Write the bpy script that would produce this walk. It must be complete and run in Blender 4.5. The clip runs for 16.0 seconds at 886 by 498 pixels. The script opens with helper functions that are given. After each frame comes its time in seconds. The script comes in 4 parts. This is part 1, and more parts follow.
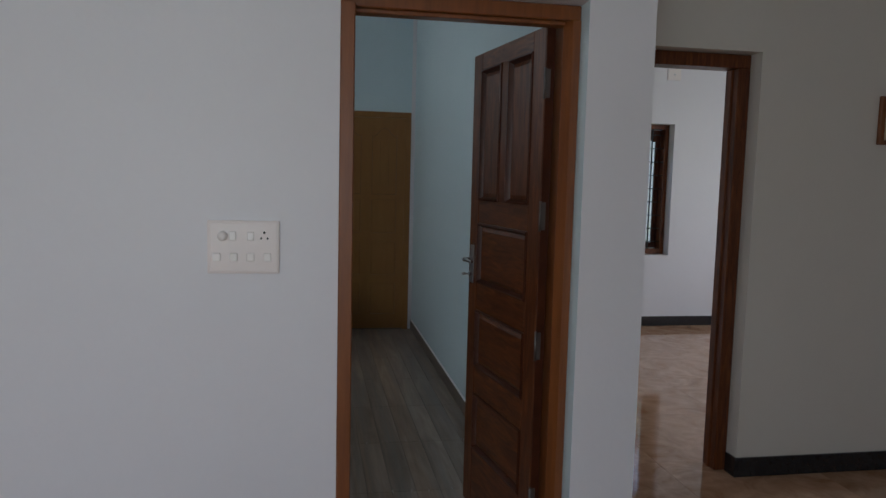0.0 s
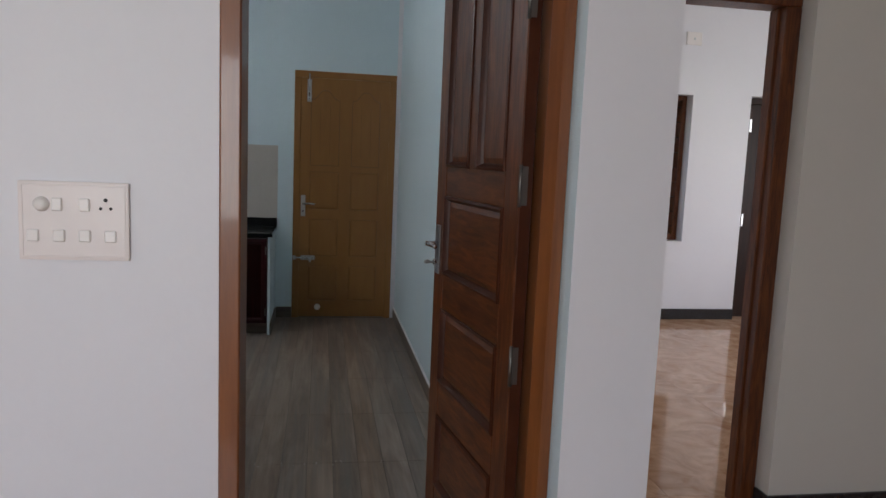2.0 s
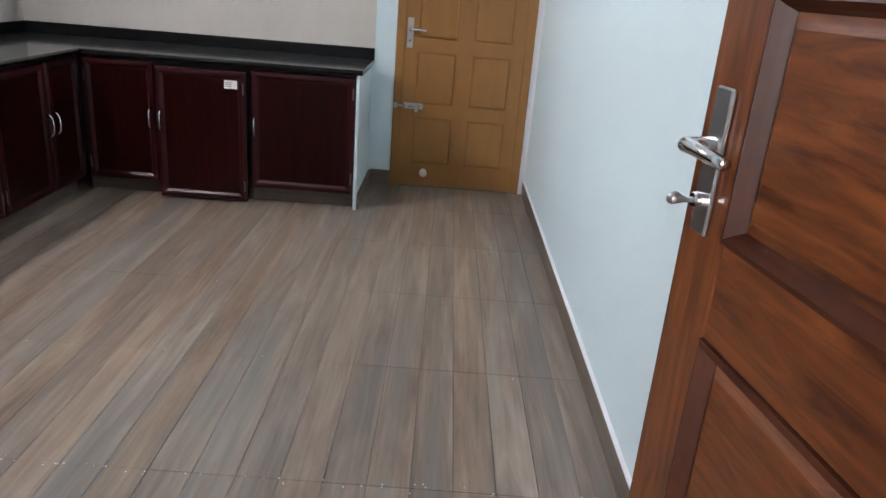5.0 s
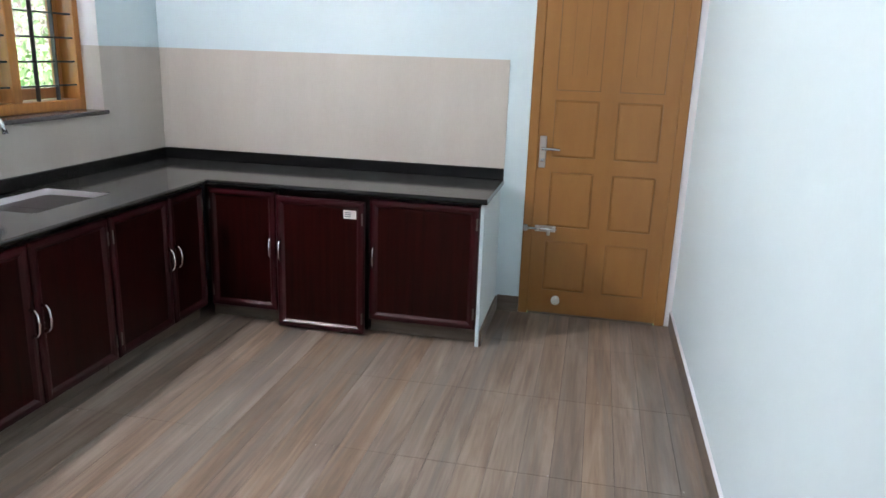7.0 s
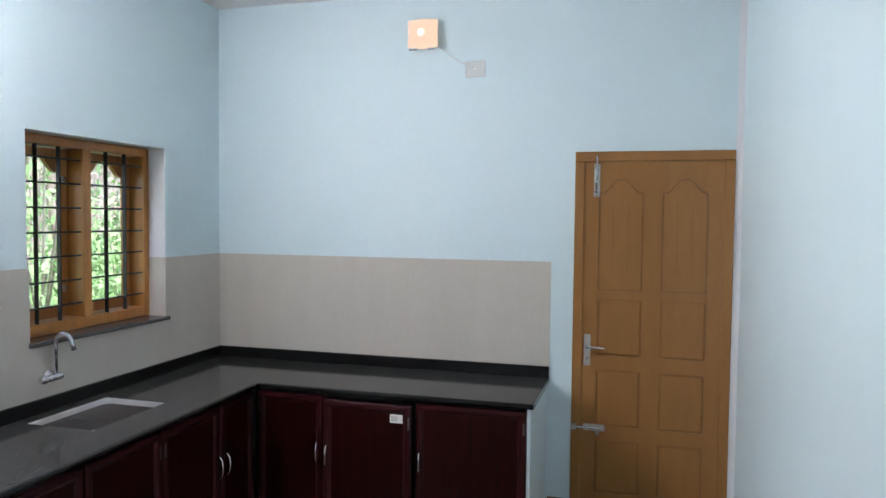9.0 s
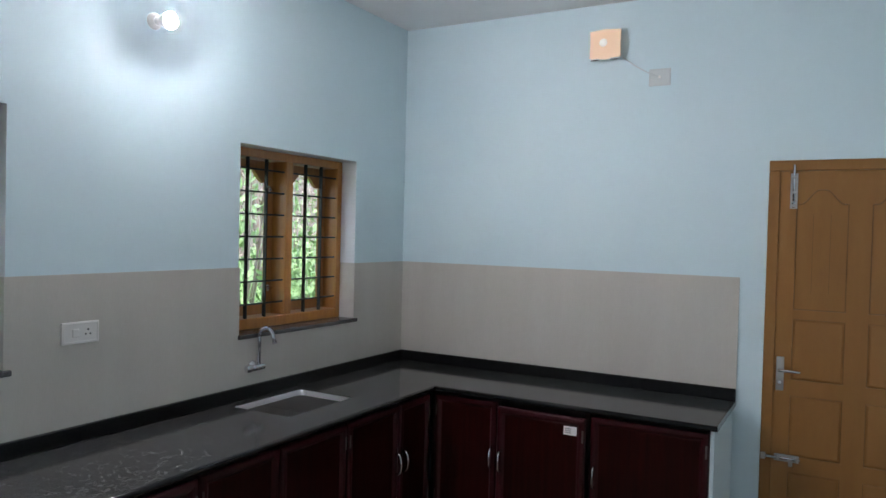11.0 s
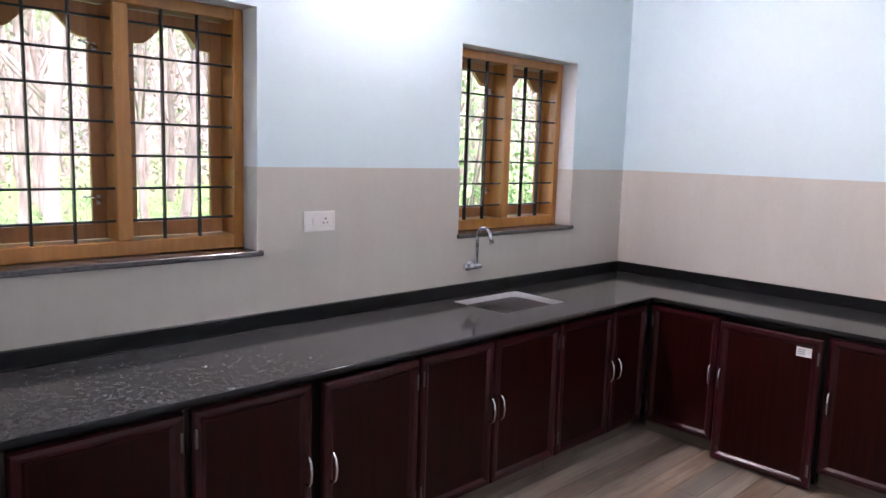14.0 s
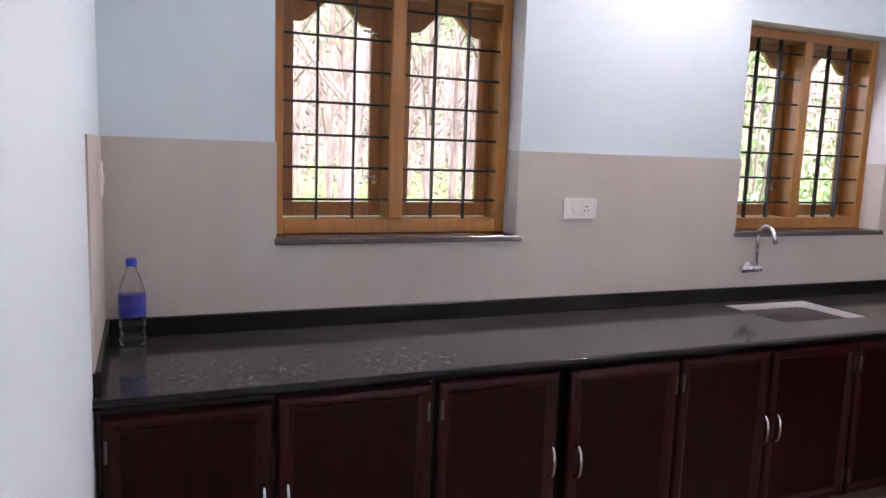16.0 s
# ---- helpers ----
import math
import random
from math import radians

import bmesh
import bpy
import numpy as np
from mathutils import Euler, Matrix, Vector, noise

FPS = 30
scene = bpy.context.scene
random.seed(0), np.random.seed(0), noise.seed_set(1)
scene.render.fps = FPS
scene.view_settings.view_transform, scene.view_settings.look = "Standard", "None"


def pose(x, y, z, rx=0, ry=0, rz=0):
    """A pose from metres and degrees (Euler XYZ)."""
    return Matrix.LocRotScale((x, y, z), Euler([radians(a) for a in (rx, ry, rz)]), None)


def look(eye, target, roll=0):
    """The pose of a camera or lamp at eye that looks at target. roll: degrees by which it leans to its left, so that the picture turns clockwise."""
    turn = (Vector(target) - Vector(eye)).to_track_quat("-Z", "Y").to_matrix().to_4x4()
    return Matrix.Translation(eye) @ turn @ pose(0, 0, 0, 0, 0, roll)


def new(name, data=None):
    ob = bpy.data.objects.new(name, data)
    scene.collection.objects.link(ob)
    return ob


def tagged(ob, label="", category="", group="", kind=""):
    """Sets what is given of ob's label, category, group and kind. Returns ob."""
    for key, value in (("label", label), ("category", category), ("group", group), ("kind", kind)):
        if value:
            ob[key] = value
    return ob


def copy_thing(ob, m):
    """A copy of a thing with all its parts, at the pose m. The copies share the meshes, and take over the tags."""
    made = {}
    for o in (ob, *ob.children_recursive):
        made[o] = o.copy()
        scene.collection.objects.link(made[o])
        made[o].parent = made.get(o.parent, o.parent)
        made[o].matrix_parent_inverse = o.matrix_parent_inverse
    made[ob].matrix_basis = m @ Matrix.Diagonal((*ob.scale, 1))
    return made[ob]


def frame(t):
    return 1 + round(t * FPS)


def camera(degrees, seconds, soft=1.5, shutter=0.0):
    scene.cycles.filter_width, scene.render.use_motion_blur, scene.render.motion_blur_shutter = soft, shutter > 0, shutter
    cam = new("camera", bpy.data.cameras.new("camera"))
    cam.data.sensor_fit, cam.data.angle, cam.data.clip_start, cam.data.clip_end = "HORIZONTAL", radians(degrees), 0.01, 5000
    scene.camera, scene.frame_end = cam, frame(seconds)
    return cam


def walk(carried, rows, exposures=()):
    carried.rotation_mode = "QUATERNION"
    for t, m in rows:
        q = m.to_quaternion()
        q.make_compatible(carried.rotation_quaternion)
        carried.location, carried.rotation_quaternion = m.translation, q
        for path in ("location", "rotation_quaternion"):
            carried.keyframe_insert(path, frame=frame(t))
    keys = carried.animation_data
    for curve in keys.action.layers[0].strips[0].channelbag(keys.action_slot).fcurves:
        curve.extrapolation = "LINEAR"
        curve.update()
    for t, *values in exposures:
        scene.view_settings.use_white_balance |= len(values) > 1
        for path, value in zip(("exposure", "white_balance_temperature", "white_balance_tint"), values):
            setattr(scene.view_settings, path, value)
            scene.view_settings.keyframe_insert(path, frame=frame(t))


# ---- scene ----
cam = camera(63.0, 16.0)
PATH = [
    (0, (0.187, -0.262, 1.485), (0.539, 1.697, 1.29), 1.4),
    (0.5, (0.206, -0.229, 1.473), (0.642, 1.712, 1.269), 1.7),
    (1, (0.249, -0.151, 1.467), (0.695, 1.787, 1.247), 1.7),
    (1.5, (0.381, 0.105, 1.428), (0.768, 2.055, 1.206), 1.7),
    (2, (0.483, 0.429, 1.419), (0.818, 2.385, 1.171), 2.4),
    (2.5, (0.483, 0.757, 1.395), (0.876, 2.698, 1.113), 2.7),
    (3, (0.512, 1.097, 1.36), (0.923, 3.026, 1.025), 2.3),
    (3.5, (0.532, 1.447, 1.316), (0.885, 3.36, 0.853), 2.9),
    (4, (0.502, 1.699, 1.289), (0.84, 3.579, 0.695), 3.2),
    (4.5, (0.533, 1.877, 1.254), (0.741, 3.744, 0.569), 4.4),
    (6.8, (0.648, 2.549, 1.478), (0.26, 4.429, 0.915), 2.0),
    (7, (0.617, 2.551, 1.488), (0.232, 4.443, 0.968), 2.0),
    (7.5, (0.609, 2.551, 1.553), (0.216, 4.463, 1.117), 1.9),
    (8, (0.583, 2.537, 1.62), (0.185, 4.468, 1.286), 1.6),
    (8.5, (0.611, 2.529, 1.675), (0.163, 4.467, 1.465), 1.0),
    (9, (0.623, 2.515, 1.723), (0.092, 4.441, 1.634), 0.6),
    (9.5, (0.633, 2.511, 1.727), (-0.022, 4.4, 1.71), 0.1),
    (10, (0.629, 2.499, 1.736), (-0.184, 4.326, 1.735), 0.2),
    (10.2, (0.633, 2.503, 1.722), (-0.227, 4.309, 1.721), 0.4),
    (12.3, (0.609, 2.428, 1.627), (-0.533, 4.06, 1.446), 3.4),
    (12.5, (0.616, 2.47, 1.617), (-0.562, 4.073, 1.408), 3.6),
    (13, (0.611, 2.468, 1.597), (-0.618, 4.024, 1.333), 4.1),
    (13.5, (0.607, 2.475, 1.566), (-0.699, 3.961, 1.276), 3.6),
    (14, (0.604, 2.493, 1.558), (-0.821, 3.87, 1.289), 1.8),
    (14.5, (0.579, 2.532, 1.551), (-0.999, 3.745, 1.357), 0.5),
    (15, (0.531, 2.543, 1.508), (-1.176, 3.575, 1.364), 0.5),
    (15.5, (0.526, 2.56, 1.477), (-1.274, 3.412, 1.292), 1.0),
    (16, (0.564, 2.585, 1.46), (-1.265, 3.346, 1.191), 2.0),
]
EXPOSURE = [(0, 1.3, 6200, 9), (0.5, 1.75, 6400, 10), (1, 1.85, 6400, 11), (2.5, 2.15, 6500, 14), (3.5, 2.6, 6500, 14), (4.5, 3.55, 6600, 16), (7, 4.02, 6600, 17), (8, 3.84, 6500, 15), (9, 3.5, 6400, 15), (10.2, 3.05, 6300, 13), (12.5, 3.1, 6450, 21), (13.5, 3.64, 6550, 26), (14.5, 4.06, 6850, 31), (16, 3.95, 7000, 36)]
walk(cam, [(t, look(eye, target, roll)) for t, eye, target, roll in PATH], EXPOSURE)

# strengths of the lights
SKY, SUN, HALL_W, ROOM_W, LAMP, BULB_E = 0.15, 0.6, 13.5, 10.0, 0.0115, 430.0

# ---- world and large lights ----
world = bpy.data.worlds.new("overcast_sky")
scene.world = world
world.use_nodes = True
wn, wl = world.node_tree.nodes, world.node_tree.links
sky = wn.new("ShaderNodeTexSky")
sky.sky_type = "NISHITA"
sky.sun_disc = False
sky.sun_elevation, sky.sun_rotation = radians(74), radians(101)
sky.air_density, sky.dust_density = 1.0, 3.0
wl.new(sky.outputs["Color"], wn["Background"].inputs["Color"])
wn["Background"].inputs["Strength"].default_value = SKY

sun = new("sun", bpy.data.lights.new("sun", "SUN"))
sun.data.energy, sun.data.angle, sun.data.color = SUN, radians(12), (1.0, 0.95, 0.88)
sun.matrix_world = look((8.6, 2.4, 30), (0, 4, 0))


def daylight(name, at, target, w, h, power, colour):
    """Area lamp that stands in for daylight through an opening out of view."""
    lamp = new(name, bpy.data.lights.new(name, "AREA"))
    lamp.data.shape, lamp.data.size, lamp.data.size_y = "RECTANGLE", w, h
    lamp.data.energy, lamp.data.color = power, colour
    lamp.matrix_world = look(at, target)
    return lamp


daylight("hall_window_daylight", (-0.7, -1.99, 1.5), (-0.7, 0, 1.45), 1.4, 1.2, HALL_W, (0.93, 0.97, 1.0))
# added lamp in an unseen east opening, to brighten the far room
daylight("room_window_daylight", (5.97, 4.6, 1.5), (4, 4.6, 1.4), 1.4, 1.2, ROOM_W, (0.95, 0.98, 1.0))

# ---- materials ----


def material(name, colour, rough=0.6, metal=0.0, colour2=None, scale=6.0, detail=4.0, stretch=(1, 1, 1), bump=0.0, bump_scale=60.0,
             coat=0.0, per_object=0.0, rough_var=0.0, spec=0.5, fine=0.0, distort=0.0, ramp_at=(0.32, 0.68)):
    """A surface with a slow and a fine variation of tone, and fine relief, in metres."""
    m = bpy.data.materials.new(name)
    m.use_nodes = True
    nt = m.node_tree
    b = nt.nodes["Principled BSDF"]
    b.inputs["Roughness"].default_value, b.inputs["Metallic"].default_value = rough, metal
    b.inputs["Coat Weight"].default_value, b.inputs["Coat Roughness"].default_value = coat, 0.08
    b.inputs["Specular IOR Level"].default_value = spec
    coord = nt.nodes.new("ShaderNodeTexCoord")
    mapping = nt.nodes.new("ShaderNodeMapping")
    mapping.inputs["Scale"].default_value = stretch
    nt.links.new(coord.outputs["Object"], mapping.inputs["Vector"])
    vec = mapping.outputs["Vector"]
    if per_object:
        info = nt.nodes.new("ShaderNodeObjectInfo")
        mul = nt.nodes.new("ShaderNodeMath")
        mul.operation = "MULTIPLY"
        mul.inputs[1].default_value = 37.0
        nt.links.new(info.outputs["Random"], mul.inputs[0])
        add = nt.nodes.new("ShaderNodeVectorMath")
        nt.links.new(vec, add.inputs[0])
        nt.links.new(mul.outputs[0], add.inputs[1])
        vec = add.outputs[0]
    n1 = nt.nodes.new("ShaderNodeTexNoise")
    n1.inputs["Scale"].default_value, n1.inputs["Detail"].default_value, n1.inputs["Roughness"].default_value = scale, detail, 0.6
    n1.inputs["Distortion"].default_value = distort
    nt.links.new(vec, n1.inputs["Vector"])
    ramp = nt.nodes.new("ShaderNodeValToRGB")
    ramp.color_ramp.elements[0].position, ramp.color_ramp.elements[1].position = ramp_at
    ramp.color_ramp.elements[0].color = (*colour, 1)
    ramp.color_ramp.elements[1].color = (*(colour2 or [min(1, c * 1.06) for c in colour]), 1)
    nt.links.new(n1.outputs["Fac"], ramp.inputs["Fac"])
    out = ramp.outputs["Color"]
    if fine:
        n3 = nt.nodes.new("ShaderNodeTexNoise")
        n3.inputs["Scale"].default_value, n3.inputs["Detail"].default_value = bump_scale, 3
        nt.links.new(vec, n3.inputs["Vector"])
        r3 = nt.nodes.new("ShaderNodeMapRange")
        r3.inputs["To Min"].default_value, r3.inputs["To Max"].default_value = 1 - fine, 1 + fine
        nt.links.new(n3.outputs["Fac"], r3.inputs["Value"])
        hsv = nt.nodes.new("ShaderNodeHueSaturation")
        nt.links.new(out, hsv.inputs["Color"])
        nt.links.new(r3.outputs["Result"], hsv.inputs["Value"])
        out = hsv.outputs["Color"]
    if per_object:
        r2 = nt.nodes.new("ShaderNodeMapRange")
        r2.inputs["To Min"].default_value, r2.inputs["To Max"].default_value = 1 - per_object, 1 + per_object
        nt.links.new(info.outputs["Random"], r2.inputs["Value"])
        h2 = nt.nodes.new("ShaderNodeHueSaturation")
        nt.links.new(out, h2.inputs["Color"])
        nt.links.new(r2.outputs["Result"], h2.inputs["Value"])
        out = h2.outputs["Color"]
    nt.links.new(out, b.inputs["Base Color"])
    if rough_var:
        r4 = nt.nodes.new("ShaderNodeMapRange")
        r4.inputs["To Min"].default_value, r4.inputs["To Max"].default_value = max(0.02, rough - rough_var), rough + rough_var
        nt.links.new(n1.outputs["Fac"], r4.inputs["Value"])
        nt.links.new(r4.outputs["Result"], b.inputs["Roughness"])
    if bump:
        n2 = nt.nodes.new("ShaderNodeTexNoise")
        n2.inputs["Scale"].default_value, n2.inputs["Detail"].default_value = bump_scale, 5
        nt.links.new(vec, n2.inputs["Vector"])
        bp = nt.nodes.new("ShaderNodeBump")
        bp.inputs["Strength"].default_value, bp.inputs["Distance"].default_value = bump, 0.004
        nt.links.new(n2.outputs["Fac"], bp.inputs["Height"])
        nt.links.new(bp.outputs["Normal"], b.inputs["Normal"])
    return m


def glowing(name, colour, strength):
    m = bpy.data.materials.new(name)
    m.use_nodes = True
    b = m.node_tree.nodes["Principled BSDF"]
    b.inputs["Base Color"].default_value = (*colour, 1)
    b.inputs["Emission Color"].default_value = (*colour, 1)
    b.inputs["Emission Strength"].default_value = strength
    return m


def clear(name, colour=(1, 1, 1), rough=0.0, ior=1.45):
    m = bpy.data.materials.new(name)
    m.use_nodes = True
    b = m.node_tree.nodes["Principled BSDF"]
    b.inputs["Base Color"].default_value = (*colour, 1)
    b.inputs["Transmission Weight"].default_value = 1
    b.inputs["Roughness"].default_value, b.inputs["IOR"].default_value = rough, ior
    return m


BLUE = material("pale_blue_wall_paint", (0.620, 0.742, 0.782), 0.55, colour2=(0.645, 0.760, 0.798), scale=1.3, bump=0.12, bump_scale=45, fine=0.012)
WHITE = material("white_wall_paint", (0.74, 0.735, 0.76), 0.5, colour2=(0.77, 0.765, 0.79), scale=1.1, bump=0.12, bump_scale=45, fine=0.012)
CREAM_WALL = material("cream_wall_paint", (0.68, 0.645, 0.585), 0.5, colour2=(0.71, 0.675, 0.615), scale=1.1, bump=0.12, bump_scale=45, fine=0.012)
CEILING = material("white_ceiling_paint", (0.78, 0.78, 0.78), 0.7, scale=1.5, bump=0.1)
TILE = material("greige_wall_tile", (0.525, 0.482, 0.432), 0.32, colour2=(0.565, 0.522, 0.472), scale=5, stretch=(1, 1, 0.15), bump=0.05, bump_scale=220, fine=0.05, spec=0.35)
GRANITE = material("black_granite", (0.018, 0.018, 0.019), 0.10, colour2=(0.092, 0.088, 0.085), scale=66, detail=8, bump_scale=190, fine=0.6, rough_var=0.04, spec=0.18, ramp_at=(0.36, 0.76))
SILL_STONE = material("dark_grey_granite", (0.05, 0.045, 0.045), 0.22, colour2=(0.10, 0.09, 0.09), scale=70, fine=0.3, bump_scale=200)


def plank_material(name, x0, pitch):
    """Glazed wood-look tile: long streaks that run on along each board, each board with a tone of its own."""
    m = bpy.data.materials.new(name)
    m.use_nodes = True
    nt = m.node_tree
    nodes, link = nt.nodes, nt.links.new
    b = nodes["Principled BSDF"]

    def op(kind, a, v=None, c=None):
        n = nodes.new("ShaderNodeMath")
        n.operation = kind
        for i, q in enumerate((a, v, c)):
            if q is not None:
                if isinstance(q, (int, float)):
                    n.inputs[i].default_value = q
                else:
                    link(q, n.inputs[i])
        return n.outputs[0]

    def noisy(x, y, z, detail, distortion=0.0):
        v = nodes.new("ShaderNodeCombineXYZ")
        for i, q in enumerate((x, y, z)):
            link(q, v.inputs[i])
        n = nodes.new("ShaderNodeTexNoise")
        n.inputs["Scale"].default_value, n.inputs["Detail"].default_value, n.inputs["Roughness"].default_value = 1.0, detail, 0.62
        n.inputs["Distortion"].default_value = distortion
        link(v.outputs[0], n.inputs["Vector"])
        return n.outputs["Fac"]

    geo = nodes.new("ShaderNodeNewGeometry")
    sep = nodes.new("ShaderNodeSeparateXYZ")
    link(geo.outputs["Position"], sep.inputs[0])
    px, py = sep.outputs[0], sep.outputs[1]
    board = op("FLOOR", op("DIVIDE", op("SUBTRACT", px, x0), pitch))
    white = nodes.new("ShaderNodeTexWhiteNoise")
    white.noise_dimensions = "1D"
    link(board, white.inputs["W"])
    tone, off = white.outputs["Value"], op("MULTIPLY", board, 7.31)
    info = nodes.new("ShaderNodeObjectInfo")
    broad = noisy(op("MULTIPLY", px, 9.0), op("MULTIPLY", py, 1.1), off, 4, 0.6)
    streak = noisy(op("MULTIPLY", px, 42.0), op("MULTIPLY", py, 1.7), off, 7, 0.4)
    mixv = op("ADD", op("MULTIPLY", broad, 0.62), op("MULTIPLY", streak, 0.42))
    ramp = nodes.new("ShaderNodeValToRGB")
    e = ramp.color_ramp.elements
    e[0].position, e[0].color = 0.34, (0.108, 0.073, 0.054, 1)
    e[1].position, e[1].color = 0.72, (0.365, 0.286, 0.222, 1)
    mid = ramp.color_ramp.elements.new(0.50)
    mid.color = (0.218, 0.152, 0.111, 1)
    link(mixv, ramp.inputs["Fac"])
    hsv = nodes.new("ShaderNodeHueSaturation")
    # bluish grey streaks printed among the brown ones
    grey = noisy(op("MULTIPLY", px, 13.0), op("MULTIPLY", py, 0.55), op("ADD", off, 31.0), 3, 0.5)
    amount = nodes.new("ShaderNodeMapRange")
    amount.inputs["From Min"].default_value, amount.inputs["From Max"].default_value = 0.48, 0.70
    amount.inputs["To Min"].default_value, amount.inputs["To Max"].default_value = 0.0, 0.75
    link(grey, amount.inputs["Value"])
    tint = nodes.new("ShaderNodeMix")
    tint.data_type = "RGBA"
    link(amount.outputs["Result"], tint.inputs[0])
    link(ramp.outputs["Color"], tint.inputs[6])
    tint.inputs[7].default_value = (0.150, 0.142, 0.132, 1)
    link(tint.outputs[2], hsv.inputs["Color"])
    link(op("ADD", op("MULTIPLY", tone, 0.24), op("ADD", 0.90, op("MULTIPLY", info.outputs["Random"], 0.12))), hsv.inputs["Value"])
    link(op("ADD", 0.78, op("MULTIPLY", op("FRACT", op("MULTIPLY", tone, 7.7)), 0.32)), hsv.inputs["Saturation"])
    link(hsv.outputs["Color"], b.inputs["Base Color"])
    link(op("ADD", 0.30, op("MULTIPLY", streak, 0.16)), b.inputs["Roughness"])
    bump = nodes.new("ShaderNodeBump")
    bump.inputs["Strength"].default_value, bump.inputs["Distance"].default_value = 0.18, 0.003
    link(streak, bump.inputs["Height"])
    link(bump.outputs["Normal"], b.inputs["Normal"])
    return m


PLANK = plank_material("wood_look_floor_tile", 0.443, 0.1167)
GROUT = material("dark_floor_grout", (0.110, 0.088, 0.072), 0.8, bump=0.3)
DUST = material("white_grout_dust", (0.7, 0.68, 0.66), 0.9)
PLANK_SKIRT = material("wood_look_skirting_tile", (0.10, 0.075, 0.058), 0.4, colour2=(0.19, 0.155, 0.125), scale=6, detail=7, stretch=(0.4, 0.4, 5), bump=0.1, fine=0.15)
MARBLE = material("brown_marble_tile", (0.33, 0.165, 0.082), 0.06, colour2=(0.60, 0.385, 0.25), scale=3.6, detail=10, distort=1.8, per_object=0.06, fine=0.12, bump_scale=14)
BLACK_SKIRT = material("black_granite_skirting", (0.012, 0.012, 0.014), 0.25, colour2=(0.025, 0.025, 0.027), scale=60)
WOOD = material("red_brown_varnished_wood", (0.050, 0.0125, 0.0042), 0.38, colour2=(0.180, 0.053, 0.014), scale=9, detail=7, stretch=(4.5, 4.5, 0.5), bump=0.08, bump_scale=40, per_object=0.08, coat=0.1, distort=1.2, spec=0.35, fine=0.18)
WOOD_ACROSS = material("red_brown_varnished_wood_across", (0.050, 0.0125, 0.0042), 0.38, colour2=(0.188, 0.056, 0.015), scale=9, detail=7, stretch=(0.6, 0.6, 4.5), bump=0.08, bump_scale=40, per_object=0.08, coat=0.1, distort=1.2, spec=0.35, fine=0.18)
MOULD = material("dark_wood_moulding", (0.040, 0.0105, 0.0045), 0.40, colour2=(0.070, 0.019, 0.007), scale=8, spec=0.22)
JAMB = material("orange_brown_varnished_frame", (0.155, 0.046, 0.011), 0.38, colour2=(0.235, 0.076, 0.018), scale=6, detail=6, stretch=(5, 5, 0.4), bump=0.06, coat=0.3, fine=0.12)
MUSTARD = material("mustard_brown_door_paint", (0.275, 0.120, 0.027), 0.42, colour2=(0.305, 0.136, 0.032), scale=5, stretch=(3, 3, 0.6), bump=0.08, bump_scale=90, fine=0.06)
# darker mustard: groove and gap shade put into the colour; the hinges share it
MUSTARD_DARK = material("dark_mustard_brown", (0.17, 0.08, 0.022), 0.5, scale=6)
OAK = material("honey_brown_window_wood", (0.36, 0.138, 0.026), 0.38, colour2=(0.46, 0.190, 0.038), scale=7, detail=6, stretch=(5, 5, 0.5), bump=0.06, coat=0.25, fine=0.12)
OAK_DARK = material("brown_window_sash_wood", (0.29, 0.112, 0.028), 0.42, colour2=(0.39, 0.16, 0.042), scale=7, detail=6, stretch=(5, 5, 0.5), bump=0.06, fine=0.12)
DARK_WOOD = material("dark_stained_door_wood", (0.016, 0.007, 0.005), 0.5, colour2=(0.035, 0.015, 0.010), scale=6, stretch=(5, 5, 0.5), spec=0.25)
UPSTAND = material("black_granite_upstand", (0.008, 0.008, 0.009), 0.16, colour2=(0.012, 0.012, 0.012), scale=140, detail=3, spec=0.2)
MAROON = material("maroon_cabinet_panel", (0.011, 0.0012, 0.0012), 0.30, colour2=(0.024, 0.0026, 0.0022), scale=9, detail=6, stretch=(5, 5, 0.22), per_object=0.1, fine=0.15, spec=0.16)
MAROON_TRIM = material("glossy_maroon_profile", (0.026, 0.0026, 0.004), 0.28, colour2=(0.036, 0.004, 0.0065), scale=10, spec=0.30)
CARCASS = material("near_black_cabinet_body", (0.012, 0.006, 0.006), 0.35, scale=8)
CHROME = material("polished_chrome", (0.72, 0.72, 0.74), 0.12, 1.0, scale=20, rough_var=0.05)
STEEL = material("brushed_stainless_steel", (0.80, 0.79, 0.80), 0.30, 0.6, scale=30, stretch=(1, 8, 1), rough_var=0.08)
HINGE = material("dull_steel", (0.17, 0.16, 0.15), 0.5, 1.0, scale=30)
SATIN = material("satin_steel", (0.50, 0.50, 0.50), 0.32, 1.0, scale=30)
IRON = material("black_painted_iron", (0.012, 0.012, 0.013), 0.45, scale=30, bump=0.1)
PLASTIC = material("white_switch_plastic", (0.80, 0.76, 0.73), 0.3, scale=5)
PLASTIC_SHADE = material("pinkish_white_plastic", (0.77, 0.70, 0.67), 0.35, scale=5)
HOLE = material("dark_socket_hole", (0.02, 0.02, 0.02), 0.7)
CREAM = material("cream_plastic_box", (0.72, 0.64, 0.48), 0.4, scale=4)
GREY_PLASTIC = material("pale_grey_plastic", (0.58, 0.60, 0.60), 0.5, scale=6)
FROSTED = material("grey_lavender_frosted_glass", (0.16, 0.155, 0.18), 0.3, scale=12)
PAPER = material("white_paper_label", (0.8, 0.79, 0.78), 0.8, scale=20)
INK = material("grey_print", (0.25, 0.25, 0.27), 0.8)
